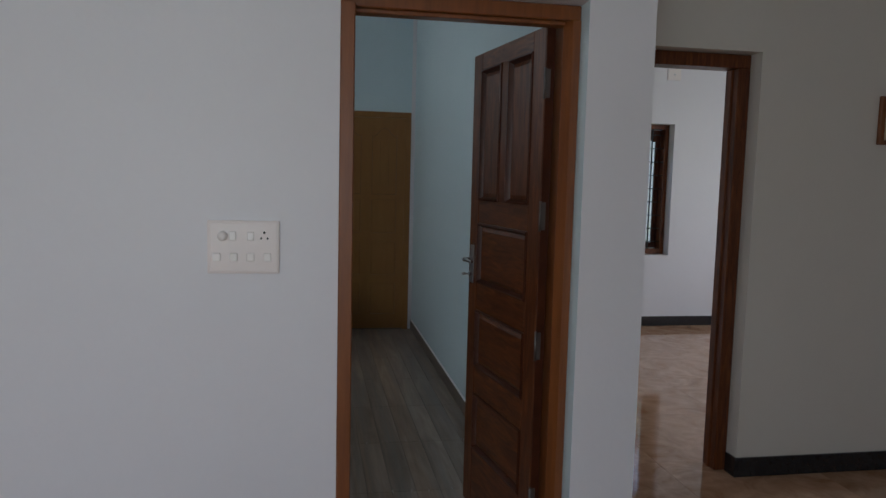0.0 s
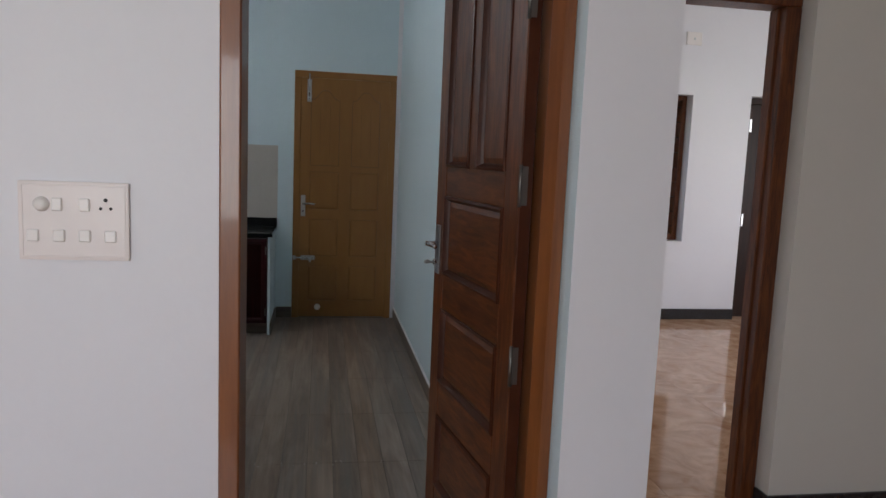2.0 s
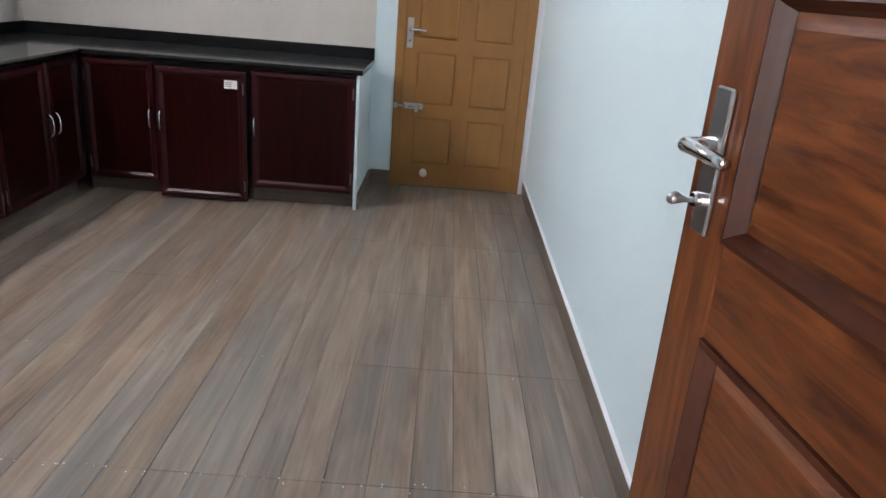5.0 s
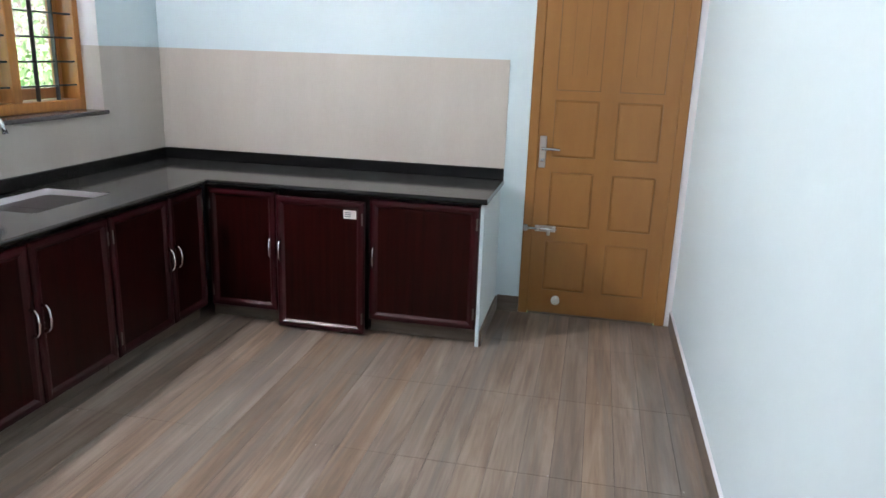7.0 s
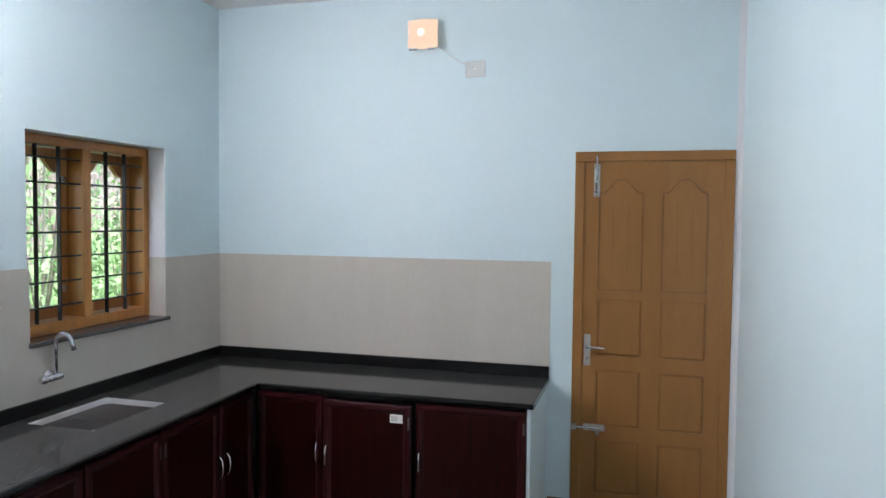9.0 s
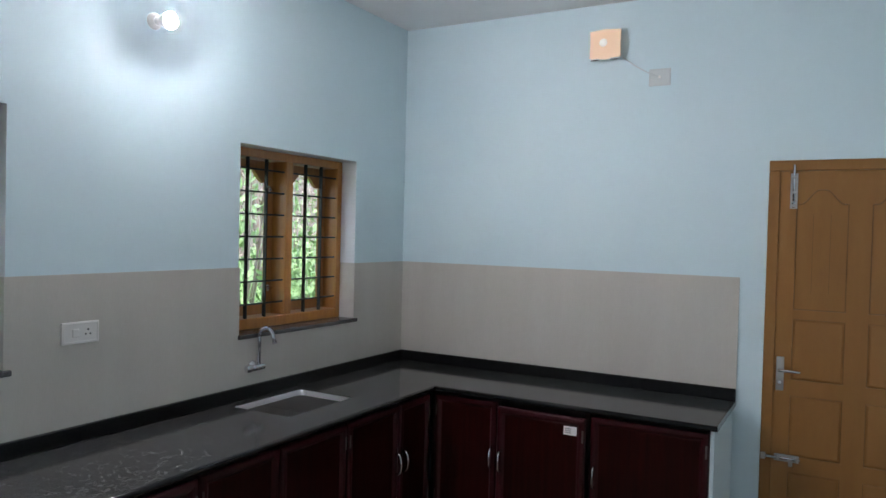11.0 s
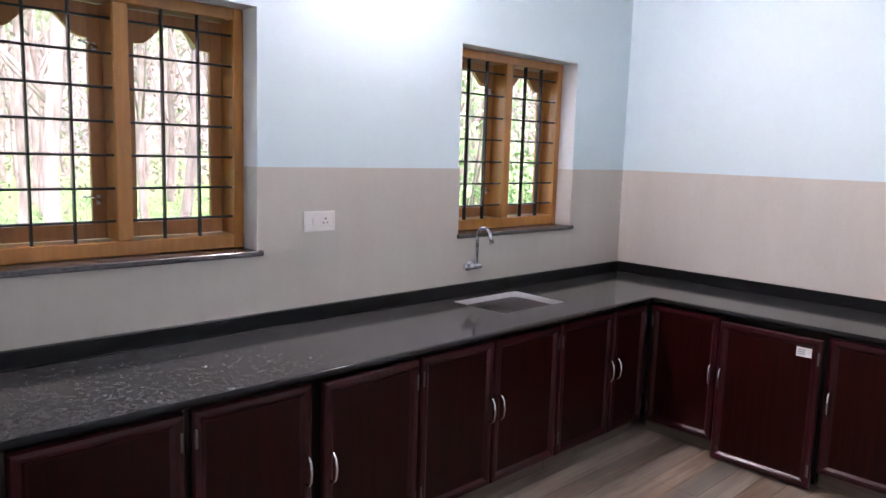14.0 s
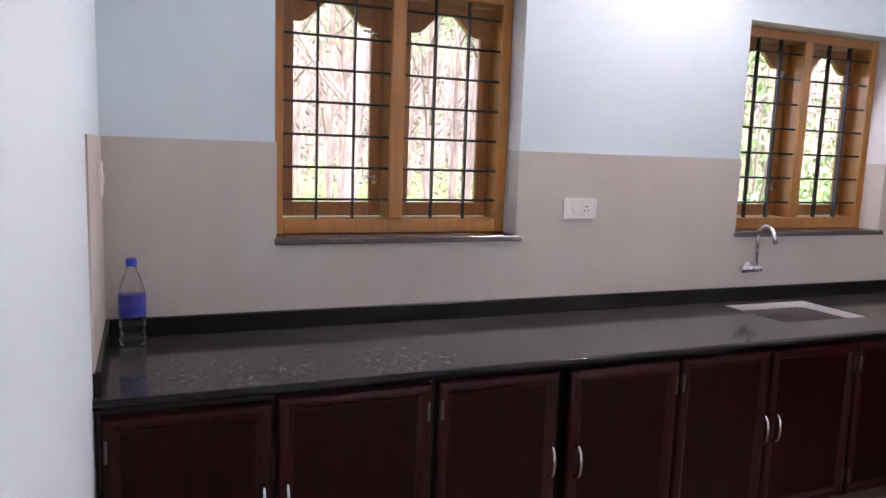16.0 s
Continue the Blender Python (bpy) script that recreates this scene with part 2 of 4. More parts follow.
CAP = material("blue_plastic_cap", (0.02, 0.06, 0.45), 0.35)
SLEEVE = material("blue_plastic_sleeve", (0.02, 0.025, 0.23), 0.35, colour2=(0.05, 0.06, 0.38), scale=25)
GLASS = clear("window_glass")
PET = clear("clear_bottle_plastic", (0.95, 0.97, 1.0), 0.03, 1.2)
WATER = clear("water", (0.95, 0.98, 1.0), 0.0, 1.33)
FROST = glowing("warm_lit_lamp_glass", (1.0, 0.68, 0.46), LAMP)
LAMP_CORE = glowing("bright_lamp_core", (1.0, 0.92, 0.82), LAMP * 4)
BULB = glowing("lit_bulb_glass", (0.97, 0.98, 1.0), BULB_E)
GRASS = material("grass", (0.05, 0.12, 0.02), 0.9, colour2=(0.12, 0.22, 0.05), scale=1.2, detail=9, bump=0.6, bump_scale=25, fine=0.3)
BARK = material("pale_reddish_bark", (0.135, 0.093, 0.077), 0.9, colour2=(0.30, 0.242, 0.207), scale=3, detail=8, stretch=(3, 3, 0.6), bump=0.6, bump_scale=18, per_object=0.25, fine=0.25)
LEAF = material("tree_leaves", (0.100, 0.180, 0.060), 0.6, colour2=(0.17, 0.270, 0.10), scale=3)
DRY = material("dry_tan_leaves", (0.138, 0.101, 0.083), 0.7, colour2=(0.26, 0.212, 0.180), scale=2)
HAZE = material("hazy_far_trees", (0.105, 0.086, 0.075), 1.0, colour2=(0.23, 0.200, 0.178), scale=0.9, detail=8, stretch=(1, 1, 0.16), spec=0.0)
PLASTER = material("outer_wall_render", (0.6, 0.6, 0.58), 0.8, scale=3, bump=0.3)

# ---- helpers for meshes ----


def mesh_object(name, bm, mats, m=None, smooth=False):
    me = bpy.data.meshes.new(name)
    bmesh.ops.recalc_face_normals(bm, faces=bm.faces)
    bm.to_mesh(me)
    bm.free()
    for mat in (mats if isinstance(mats, (list, tuple)) else [mats]):
        me.materials.append(mat)
    if smooth:
        me.shade_smooth()
    ob = new(name, me)
    if m is not None:
        ob.matrix_world = m
    return ob


def part(name, bm, mat, parent, label="", smooth=False, m=None):
    """One mesh as a part of a thing, or of a part."""
    ob = mesh_object(name, bm, mat, None, smooth)
    ob.parent = parent
    if m is not None:
        ob.matrix_basis = m
    if label:
        tagged(ob, label)
    return ob


def thing(name, m, label, category, group="", kind=""):
    ob = new(name)
    ob.empty_display_size = 0.1
    ob.matrix_world = m
    return tagged(ob, label, category, group, kind)


def box(x0, y0, z0, x1, y1, z1, bevel=0.0, bm=None, seg=1):
    bm = bm or bmesh.new()
    r = bmesh.ops.create_cube(bm, size=1)
    for v in r["verts"]:
        v.co = Vector((x0 + (v.co.x + 0.5) * (x1 - x0), y0 + (v.co.y + 0.5) * (y1 - y0), z0 + (v.co.z + 0.5) * (z1 - z0)))
    if bevel:
        edges = {e for v in r["verts"] for e in v.link_edges}
        bmesh.ops.bevel(bm, geom=list(edges), offset=bevel, segments=seg, affect="EDGES", profile=0.7)
    return bm


def prism(outline, y0, y1, bm=None, axis="y"):
    """A flat outline of (x, z) pairs, made thick from y0 to y1."""
    bm = bm or bmesh.new()
    put = {"y": lambda a, b, d: (a, d, b), "z": lambda a, b, d: (a, b, d), "x": lambda a, b, d: (d, a, b)}[axis]
    lo = [bm.verts.new(put(a, b, y0)) for a, b in outline]
    hi = [bm.verts.new(put(a, b, y1)) for a, b in outline]
    n = len(outline)
    bm.faces.new(lo)
    bm.faces.new(hi[::-1])
    for i in range(n):
        bm.faces.new((lo[i], hi[i], hi[(i + 1) % n], lo[(i + 1) % n]))
    return bm


def lathe(profile, steps=24, bm=None, centre=(0, 0, 0), axis="z"):
    bm = bm or bmesh.new()
    rings = []
    for r, h in profile:
        ring = []
        for i in range(steps):
            a = 2 * math.pi * i / steps
            p = (r * math.cos(a), r * math.sin(a), h)
            if axis == "y":
                p = (p[0], p[2], p[1])
            elif axis == "x":
                p = (p[2], p[0], p[1])
            ring.append(bm.verts.new(Vector(centre) + Vector(p)))
        rings.append(ring)
    for a, b in zip(rings, rings[1:]):
        for i in range(steps):
            bm.faces.new((a[i], a[(i + 1) % steps], b[(i + 1) % steps], b[i]))
    bm.faces.new(rings[0][::-1])
    bm.faces.new(rings[-1])
    return bm


def tube(points, radius, steps=10, bm=None):
    """A round bar along points; radius is one number or one for each point."""
    bm = bm or bmesh.new()
    pts = [Vector(p) for p in points]
    radii = radius if isinstance(radius, (list, tuple)) else [radius] * len(pts)
    rings, side = [], None
    for i, p in enumerate(pts):
        way = (pts[min(i + 1, len(pts) - 1)] - pts[max(i - 1, 0)]).normalized()
        if side is None:
            side = way.orthogonal().normalized()
        side = (side - way * side.dot(way)).normalized()
        up = way.cross(side)
        rings.append([bm.verts.new(p + radii[i] * (math.cos(a) * side + math.sin(a) * up)) for a in [2 * math.pi * k / steps for k in range(steps)]])
    for a, b in zip(rings, rings[1:]):
        for k in range(steps):
            bm.faces.new((a[k], a[(k + 1) % steps], b[(k + 1) % steps], b[k]))
    bm.faces.new(rings[0][::-1])
    bm.faces.new(rings[-1])
    return bm


def slab(us, vs, holes, d0, d1, axis):
    """A plate over the grid us x vs with cells left out, made thick along axis from d0 to d1; no faces inside."""
    put = {"x": lambda u, v, d: (d, u, v), "y": lambda u, v, d: (u, d, v), "z": lambda u, v, d: (u, v, d)}[axis]
    bm = bmesh.new()
    seen = {}

    def vert(i, j, k):
        if (i, j, k) not in seen:
            seen[i, j, k] = bm.verts.new(put(us[i], vs[j], (d0, d1)[k]))
        return seen[i, j, k]

    def full(i, j):
        if not (0 <= i < len(us) - 1 and 0 <= j < len(vs) - 1):
            return False
        u, v = (us[i] + us[i + 1]) / 2, (vs[j] + vs[j + 1]) / 2
        return not any(a < u < b and c < v < d for a, b, c, d in holes)

    for i in range(len(us) - 1):
        for j in range(len(vs) - 1):
            if not full(i, j):
                continue
            for k in (0, 1):
                bm.faces.new([vert(i, j, k), vert(i + 1, j, k), vert(i + 1, j + 1, k), vert(i, j + 1, k)])
            for di, dj, a, b in ((-1, 0, (0, 0), (0, 1)), (1, 0, (1, 0), (1, 1)), (0, -1, (0, 0), (1, 0)), (0, 1, (0, 1), (1, 1))):
                if not full(i + di, j + dj):
                    p, q = (i + a[0], j + a[1]), (i + b[0], j + b[1])
                    bm.faces.new([vert(*p, 0), vert(*q, 0), vert(*q, 1), vert(*p, 1)])
    return bm


def wall(name, axis, d0, d1, u0, u1, openings, paint, mats, label, z0=-0.12, z1=3.05):
    """A wall with openings (u0, u1, z0, z1) through it; paint gives a face's material from its centre and normal."""
    us = sorted({u0, u1, *[o[0] for o in openings], *[o[1] for o in openings]})
    vs = sorted({z0, z1, *[o[2] for o in openings], *[o[3] for o in openings]})
    bm = slab(us, vs, openings, d0, d1, axis)
    bmesh.ops.recalc_face_normals(bm, faces=bm.faces)
    for f in bm.faces:
        f.material_index = paint(f.calc_center_median(), f.normal)
    return tagged(mesh_object(name, bm, mats), label, "wall", kind="structure")


# ---- the plan, in metres ----
XW, XE, YF, ZC = -2.055, 1.137, 6.70, 3.05      # kitchen: window wall, plain wall, far wall, ceiling
YH, YB, YK = 2.06, 2.25, 2.452                            # entry wall: hall face, kitchen face beside the counter
XH = 1.312                                      # hall face of the wall between kitchen and hall
Y2, Y2B = 2.99, 3.21                            # wall with the second doorway
D2X = 2.320
WIN = (1.127, 2.10)
W1, W2 = (3.016, 3.998), (5.157, 6.140)
DOOR_F = (0.247, 1.10)

MATS = [BLUE, WHITE, PLASTER]
# window reveals take white instead of blue: the daylight on them is in the colour
wall("wall_west", "x", XW - 0.23, XW, YK - 0.25, YF + 0.23, [(*W1, WIN[0] - 0.022, WIN[1]), (*W2, WIN[0] - 0.022, WIN[1])], lambda c, n: 2 if n.x < -0.5 else (1 if abs(n.y) > 0.5 or abs(n.z) > 0.5 else 0),
     MATS, "pale blue painted kitchen wall with two window openings")
wall("wall_north", "y", YF, YF + 0.23, XW, 6.2, [(*DOOR_F, -0.12, 2.1), (2.905, 3.82, 0.742, 2.09), (4.40, 5.32, -0.12, 2.11)],
     lambda c, n: 2 if n.y > 0.5 else (0 if c.x < 1.2 else 1), MATS, "painted far wall, pale blue in the kitchen")
wall("wall_east", "x", XE, XH, YB, YF, [], lambda c, n: 0 if n.x < -0.5 else 1, MATS, "plain wall, pale blue in the kitchen, white in the hall")
wall("wall_south", "y", YH, YB, -3.0, XH, [(0.264, 1.076, -0.12, 2.078)], lambda c, n: 0 if n.y > 0.5 or (n.x < -0.5 and c.x > 1) else 1, MATS, "white hall wall with the kitchen doorway")
wall("wall_south_inner", "y", YB, YK, XW, 0.20, [], lambda c, n: 0, MATS, "pale blue kitchen wall beside the counter")
wall("wall_second_doorway", "y", Y2, Y2B, XH, 4.2, [(1.42, D2X, -0.12, 2.13)], lambda c, n: 1 if n.y > 0.5 else 0, [CREAM_WALL, WHITE], "cream hall wall with a wooden door frame")
wall("wall_hall_east", "x", 4.2, 4.4, -2.0, Y2B, [], lambda c, n: 1, MATS, "white hall wall")
wall("wall_hall_west", "x", -3.2, -3.0, -2.0, YB, [], lambda c, n: 1, MATS, "white hall wall")
wall("wall_hall_south", "y", -2.2, -2.0, -3.2, 4.4, [(-1.4, 0.0, 0.9, 2.1)], lambda c, n: 1, MATS, "white hall wall with a window opening")
# opening added for the room's extra lamp; it is never in view
wall("wall_room_east", "x", 6.0, 6.2, Y2B, YF, [(3.9, 5.3, 0.9, 2.1)], lambda c, n: 1, MATS, "white room wall with an added opening, out of view")
wall("wall_room_south", "y", Y2B, Y2B + 0.1, 4.2, 6.2, [], lambda c, n: 1, MATS, "white room wall")
tagged(mesh_object("ceiling", box(-3.2, -2.2, ZC, 6.2, YF + 0.23, ZC + 0.15), CEILING), "plain white painted ceiling", "ceiling", kind="structure")

# floors: a bed of grout, with the single tiles laid on it at the end of the file
tagged(mesh_object("floor_kitchen", box(XW, 2.15, -0.12, XE, YF, -0.004), GROUT), "wood-look tiled kitchen floor with fine dark joints", "floor", kind="structure")
tagged(mesh_object("floor_hall", box(-3.0, -2.0, -0.12, 4.2, 2.15, -0.004), GROUT), "glossy brown marble hall floor", "floor", kind="structure")
tagged(mesh_object("floor_room", slab([XH, 4.2, 6.0], [2.15, Y2B, YF], [(4.2, 6.0, YH, Y2B)], -0.12, -0.004, "z"), GROUT), "glossy brown marble room floor", "floor", kind="structure")


def skirting(name, x0, y0, x1, y1, h, mat, label):
    tagged(mesh_object(name, box(x0, y0, 0, x1, y1, h, 0.002), mat), label, "skirting", kind="structure")


skirting("baseboard_kitchen_east", XE - 0.012, 3.2, XE, YF - 0.012, 0.095, PLANK_SKIRT, "brown wood-look tile skirting")
skirting("baseboard_kitchen_east_near", XE - 0.012, 2.26, XE, 3.2, 0.095, PLANK_SKIRT, "brown wood-look tile skirting")
skirting("baseboard_kitchen_far", 0.118, YF - 0.012, DOOR_F[0], YF, 0.095, PLANK_SKIRT, "brown wood-look tile skirting")
tagged(mesh_object("trim_skirting_edge", box(XE - 0.014, 2.26, 0.095, XE, YF - 0.014, 0.099), WHITE), "thin white edge along the skirting", "trim", kind="structure")
skirting("baseboard_second_wall", D2X, Y2 - 0.014, 4.186, Y2, 0.10, BLACK_SKIRT, "black granite skirting")
skirting("baseboard_second_reveal", D2X - 0.014, Y2 - 0.014, D2X, Y2 + 0.08, 0.10, BLACK_SKIRT, "black granite skirting")
skirting("baseboard_room_far", XH, YF - 0.014, 4.40, YF, 0.10, BLACK_SKIRT, "black granite skirting")
skirting("baseboard_hall", -3.0, YH - 0.014, 0.264, YH, 0.10, BLACK_SKIRT, "black granite skirting")
skirting("baseboard_hall_east", 4.186, -2.0, 4.2, Y2, 0.10, BLACK_SKIRT, "black granite skirting")
# splash tiles
S0, S1 = 0.86, 1.47


def splash(name, bm):
    tagged(mesh_object(name, bm, TILE), "greige wall tiles above the counter", "wall tiles", kind="structure")


splash("splashback_west", slab(sorted({YK, *W1, *W2, YF - 0.006}), [S0, WIN[0] - 0.02, S1], [(*W1, WIN[0] - 0.02, S1), (*W2, WIN[0] - 0.02, S1)], XW, XW + 0.006, "x"))
splash("splashback_north", box(XW + 0.006, YF - 0.006, S0, 0.118, YF, S1))
splash("splashback_south", box(XW + 0.006, YK, S0, -1.44, YK + 0.006, S1))
for w in (W1, W2):
    for y0, y1 in ((w[0], w[0] + 0.006), (w[1] - 0.006, w[1])):
        splash("splashback_reveal", box(XW - 0.12, y0, WIN[0], XW + 0.006, y1, S1))

# ---- doors ----


def ring(x0, z0, x1, z1, steps, bm=None):
    """A moulded frame: rectangles drawn in by (inset, y), joined one to the next."""
    bm = bm or bmesh.new()
    loops = [[bm.verts.new(p) for p in ((x0 + i, y, z0 + i), (x1 - i, y, z0 + i), (x1 - i, y, z1 - i), (x0 + i, y, z1 - i))] for i, y in steps]
    for a, b in zip(loops, loops[1:]):
        for k in range(4):
            bm.faces.new((a[k], a[(k + 1) % 4], b[(k + 1) % 4], b[k]))
    return bm, loops


def raised_panel(x0, z0, x1, z1, base, top, slope):
    bm, loops = ring(x0, z0, x1, z1, ((0, base - 0.01), (0, base), (slope, top), (slope + 0.004, top)))
    bm.faces.new(loops[-1])
    bm.faces.new(loops[0][::-1])
    return bm


def arch(x0, x1, low, high, n=18):
    """Points of a bell-shaped arch from side to side."""
    pts = []
    for i in range(n + 1):
        u = -1 + 2 * i / n
        k = max(0.0, 1 - abs(u) / 0.86)
        pts.append((x0 + (x1 - x0) * i / n, low + (high - low) * (0.5 - 0.5 * math.cos(math.pi * min(1, k * 1.15)))))
    return pts


def lever_handle(parent, at, out, side, key=False, plate_h=0.18):
    """A lever on a long plate: at is the plate's middle; out and side are the signs of y and of x to which it points."""
    x, y, z = at
    h = part("door_handle", box(x - 0.019, min(y, y + out * 0.006), z - plate_h / 2, x + 0.019, max(y, y + out * 0.006), z + plate_h / 2, 0.0025), SATIN, parent, "satin steel handle plate with a lever")
    part("lever", tube([(x, y, z + 0.02), (x, y + out * 0.026, z + 0.02), (x, y + out * 0.038, z + 0.02), (x + side * 0.010, y + out * 0.044, z + 0.021), (x + side * 0.05, y + out * 0.044, z + 0.021), (x + side * 0.100, y + out * 0.044, z + 0.020)],
                       [0.010, 0.009, 0.009, 0.009, 0.008, 0.007], 12), CHROME, h, smooth=True)
    part("keyhole", lathe([(0.010, 0), (0.010, 0.012), (0.008, 0.014)], 16, None, (x, y + (0.004 if out > 0 else -0.018), z - 0.045), "y"), CHROME, h)
    if key:
        part("key", tube([(x, y + out * 0.01, z - 0.045), (x, y + out * 0.026, z - 0.045), (x, y + out * 0.040, z - 0.043), (x + side * 0.008, y + out * 0.048, z - 0.043)], [0.0035, 0.0035, 0.008, 0.006], 10), SATIN, h, "key left in the lock", True)


def butt_hinge(parent, x, y, z, h=0.10):
    hg = part("hinge", box(x - 0.002, y - 0.020, z - h / 2, x + 0.001, y - 0.001, z + h / 2, 0.0005), HINGE, parent, "steel butt hinge")
    part("hinge_pin", tube([(x - 0.002, y + 0.001, z - h / 2 - 0.004), (x - 0.002, y + 0.001, z + h / 2 + 0.004)], 0.005, 10), HINGE, hg, smooth=True)


def jamb_frame(name, x0, x1, top, w, y0, y1, mat, label):
    """A wooden door frame, its outside at x0, x1 and top."""
    f = thing(name, pose(0, 0, 0), label, "door frame", kind="structure")
    for a, b in ((x0, x0 + w), (x1 - w, x1)):
        part("jamb", box(a, y0, 0, b, y1, top - w, 0.004), mat, f)
        c = a + w - 0.012 if a == x0 else a
        part("stop_bead", box(a + (0.004 if a == x0 else -0.010), y0 + 0.045, 0.001, b + (0.010 if a == x0 else -0.004), y1 - 0.045, top - w - 0.001, 0.003), mat, f)
    part("head", box(x0, y0, top - w, x1, y1, top, 0.004), mat, f)
    return f


# kitchen doorway and its open leaf
kf = thing("door_frame_kitchen", pose(0, 0, 0), "orange-brown varnished wooden door frame", "door frame", kind="structure")
part("jamb", box(0.2642, YH - 0.004, 0, 0.310, 2.205, 2.026, 0.004), JAMB, kf)
part("jamb", prism([(1.074, 2.132), (1.046, 2.132), (1.024, 2.165), (1.024, YB), (1.074, YB)], 0, 2.026, axis="z"), JAMB, kf)
part("head", box(0.266, 2.132, 2.026, 1.074, YB, 2.076, 0.004), JAMB, kf)
part("stop_bead", box(0.310, 2.150, 2.012, 1.024, 2.205, 2.0255, 0.002), JAMB, kf)
leaf = thing("door_1", pose(1.016, 2.222, 0, 0, 0, 98.0), "red-brown varnished wooden door, open, with six raised panels", "door")
LW, LH, ST = 0.712, 2.022, 0.100
for x0, x1 in ((0, ST), (LW - ST, LW)):
    part("stile", box(x0, 0, 0.008, x1, 0.036, LH, 0.0025), WOOD, leaf)
rails = [(0.008, 0.28), (0.535, 0.655), (0.912, 1.030), (1.295, 1.392), (1.950, LH)]
for a, b in rails:
    part("rail", box(ST, 0.001, a, LW - ST, 0.0355, b, 0.002), WOOD_ACROSS, leaf)
part("mullion", box(LW / 2 - 0.036, 0.001, 1.392, LW / 2 + 0.036, 0.0355, 1.95, 0.002), WOOD, leaf)
cells = [(ST, LW - ST, a[1], b[0]) for a, b in zip(rails[:3], rails[1:4])] + [(ST, LW / 2 - 0.036, 1.392, 1.95), (LW / 2 + 0.036, LW - ST, 1.392, 1.95)]
for x0, x1, z0, z1 in cells:
    p = part("panel", raised_panel(x0, z0, x1, z1, 0.014, 0.030, 0.034), WOOD_ACROSS if z1 < 1.4 else WOOD, leaf)
    bm, loops = ring(x0, z0, x1, z1, ((0, 0.016), (0, 0.0405), (0.007, 0.0425), (0.014, 0.032), (0.022, 0.015)))
    part("moulding", bm, MOULD, p, "dark panel moulding")
    part("back_panel", box(x0, 0.003, z0, x1, 0.010, z1), WOOD, p)
lever_handle(leaf, (LW - 0.045, 0.036, 1.108), 1, -1, True, 0.17)
for z in (1.825, 1.358, 0.886, 0.30):
    butt_hinge(leaf, -0.003, 0.036, z)
part("hinge_edge", box(-0.003, 0.002, 0.01, 0.0, 0.034, LH - 0.002), MOULD, leaf, "dark strip along the hinge edge")

# far door of the kitchen, shut
ff = jamb_frame("door_frame_far", DOOR_F[0] + 0.001, DOOR_F[1] - 0.001, 2.099, 0.055, YF - 0.012, YF + 0.10, MUSTARD, "mustard-brown painted door frame")
far = thing("door_2", pose(1.066, YF + 0.036, 0, 0, 0, 180), "mustard-brown painted panel door, shut", "door")
FW, FH = 0.784, 2.0425
cols, rows = ((0.100, 0.338), (0.440, 0.682)), ((0.155, 0.456), (0.540, 0.860), (0.945, 1.265), (1.315, 1.945))
holes = [(a, b, c, d) for a, b in cols for c, d in rows]
bm = slab(sorted({0.0, FW, *[v for c in cols for v in c]}), sorted({0.012, FH, *[v for r in rows for v in r]}), holes, 0.004, 0.040, "y")
part("leaf", bm, MUSTARD, far)
for a, b in cols:
    for c, d in rows:
        if d > 1.9:
            curve = arch(a, b, d - 0.075, d)
            part("arch_top", prism([(a, d)] + curve + [(b, d)], 0.006, 0.0398), MUSTARD, far)
            inner = [(a + 0.005, c + 0.005), (b - 0.005, c + 0.005)] + [(x, z - 0.006) for x, z in arch(b - 0.005, a + 0.005, d - 0.075, d)]
            p = part("panel", prism(inner, 0.020, 0.0385), MUSTARD, far)
            # dark strips laid on the flat panel as the shade of its grooves
            for k in (1, 2):
                xg = a + (b - a) * k / 3
                part("groove", box(xg - 0.001, 0.0380, c + 0.09, xg + 0.001, 0.0388, d - 0.13), MUSTARD_DARK, p)
        else:
            part("panel", raised_panel(a + 0.003, c + 0.003, b - 0.003, d - 0.003, 0.0345, 0.0385, 0.010), MUSTARD, far)
    # darker back, so the gaps about the panels look shaded
    part("panel_back", box(a - 0.01, 0.008, 0.14, b + 0.01, 0.0325, 1.96), MUSTARD_DARK, far)
lever_handle(far, (FW - 0.050, 0.04, 0.972), 1, -1)
bolt = part("tower_bolt", box(FW - 0.105, 0.04, 1.845, FW - 0.070, 0.045, 2.03, 0.001), SATIN, far, "steel tower bolt, slid up")
part("bolt_bar", tube([(FW - 0.0875, 0.052, 1.85), (FW - 0.0875, 0.052, 2.075)], 0.007, 10), CHROME, bolt, smooth=True)
part("bolt_knob", lathe([(0.006, 0), (0.006, 0.012), (0.009, 0.014), (0.009, 0.022), (0.004, 0.025)], 12, None, (FW - 0.0875, 0.052, 1.875), "y"), CHROME, bolt)
for z in (1.86, 1.93, 2.01):
    part("bolt_strap", box(FW - 0.103, 0.045, z - 0.007, FW - 0.072, 0.061, z + 0.007, 0.003), SATIN, bolt)
latch = part("aldrop_latch", box(FW - 0.155, 0.04, 0.508, FW - 0.035, 0.045, 0.545, 0.001), SATIN, far, "steel sliding latch")
part("latch_bar", tube([(FW - 0.16, 0.054, 0.527), (FW + 0.028, 0.054, 0.527)], 0.008, 10), CHROME, latch, smooth=True)
part("latch_grip", box(FW - 0.125, 0.05, 0.490, FW - 0.105, 0.068, 0.528, 0.004), SATIN, latch)
for xg in (FW - 0.145, FW - 0.055):
    part("latch_strap", box(xg - 0.008, 0.045, 0.512, xg + 0.008, 0.064, 0.541, 0.003), SATIN, latch)
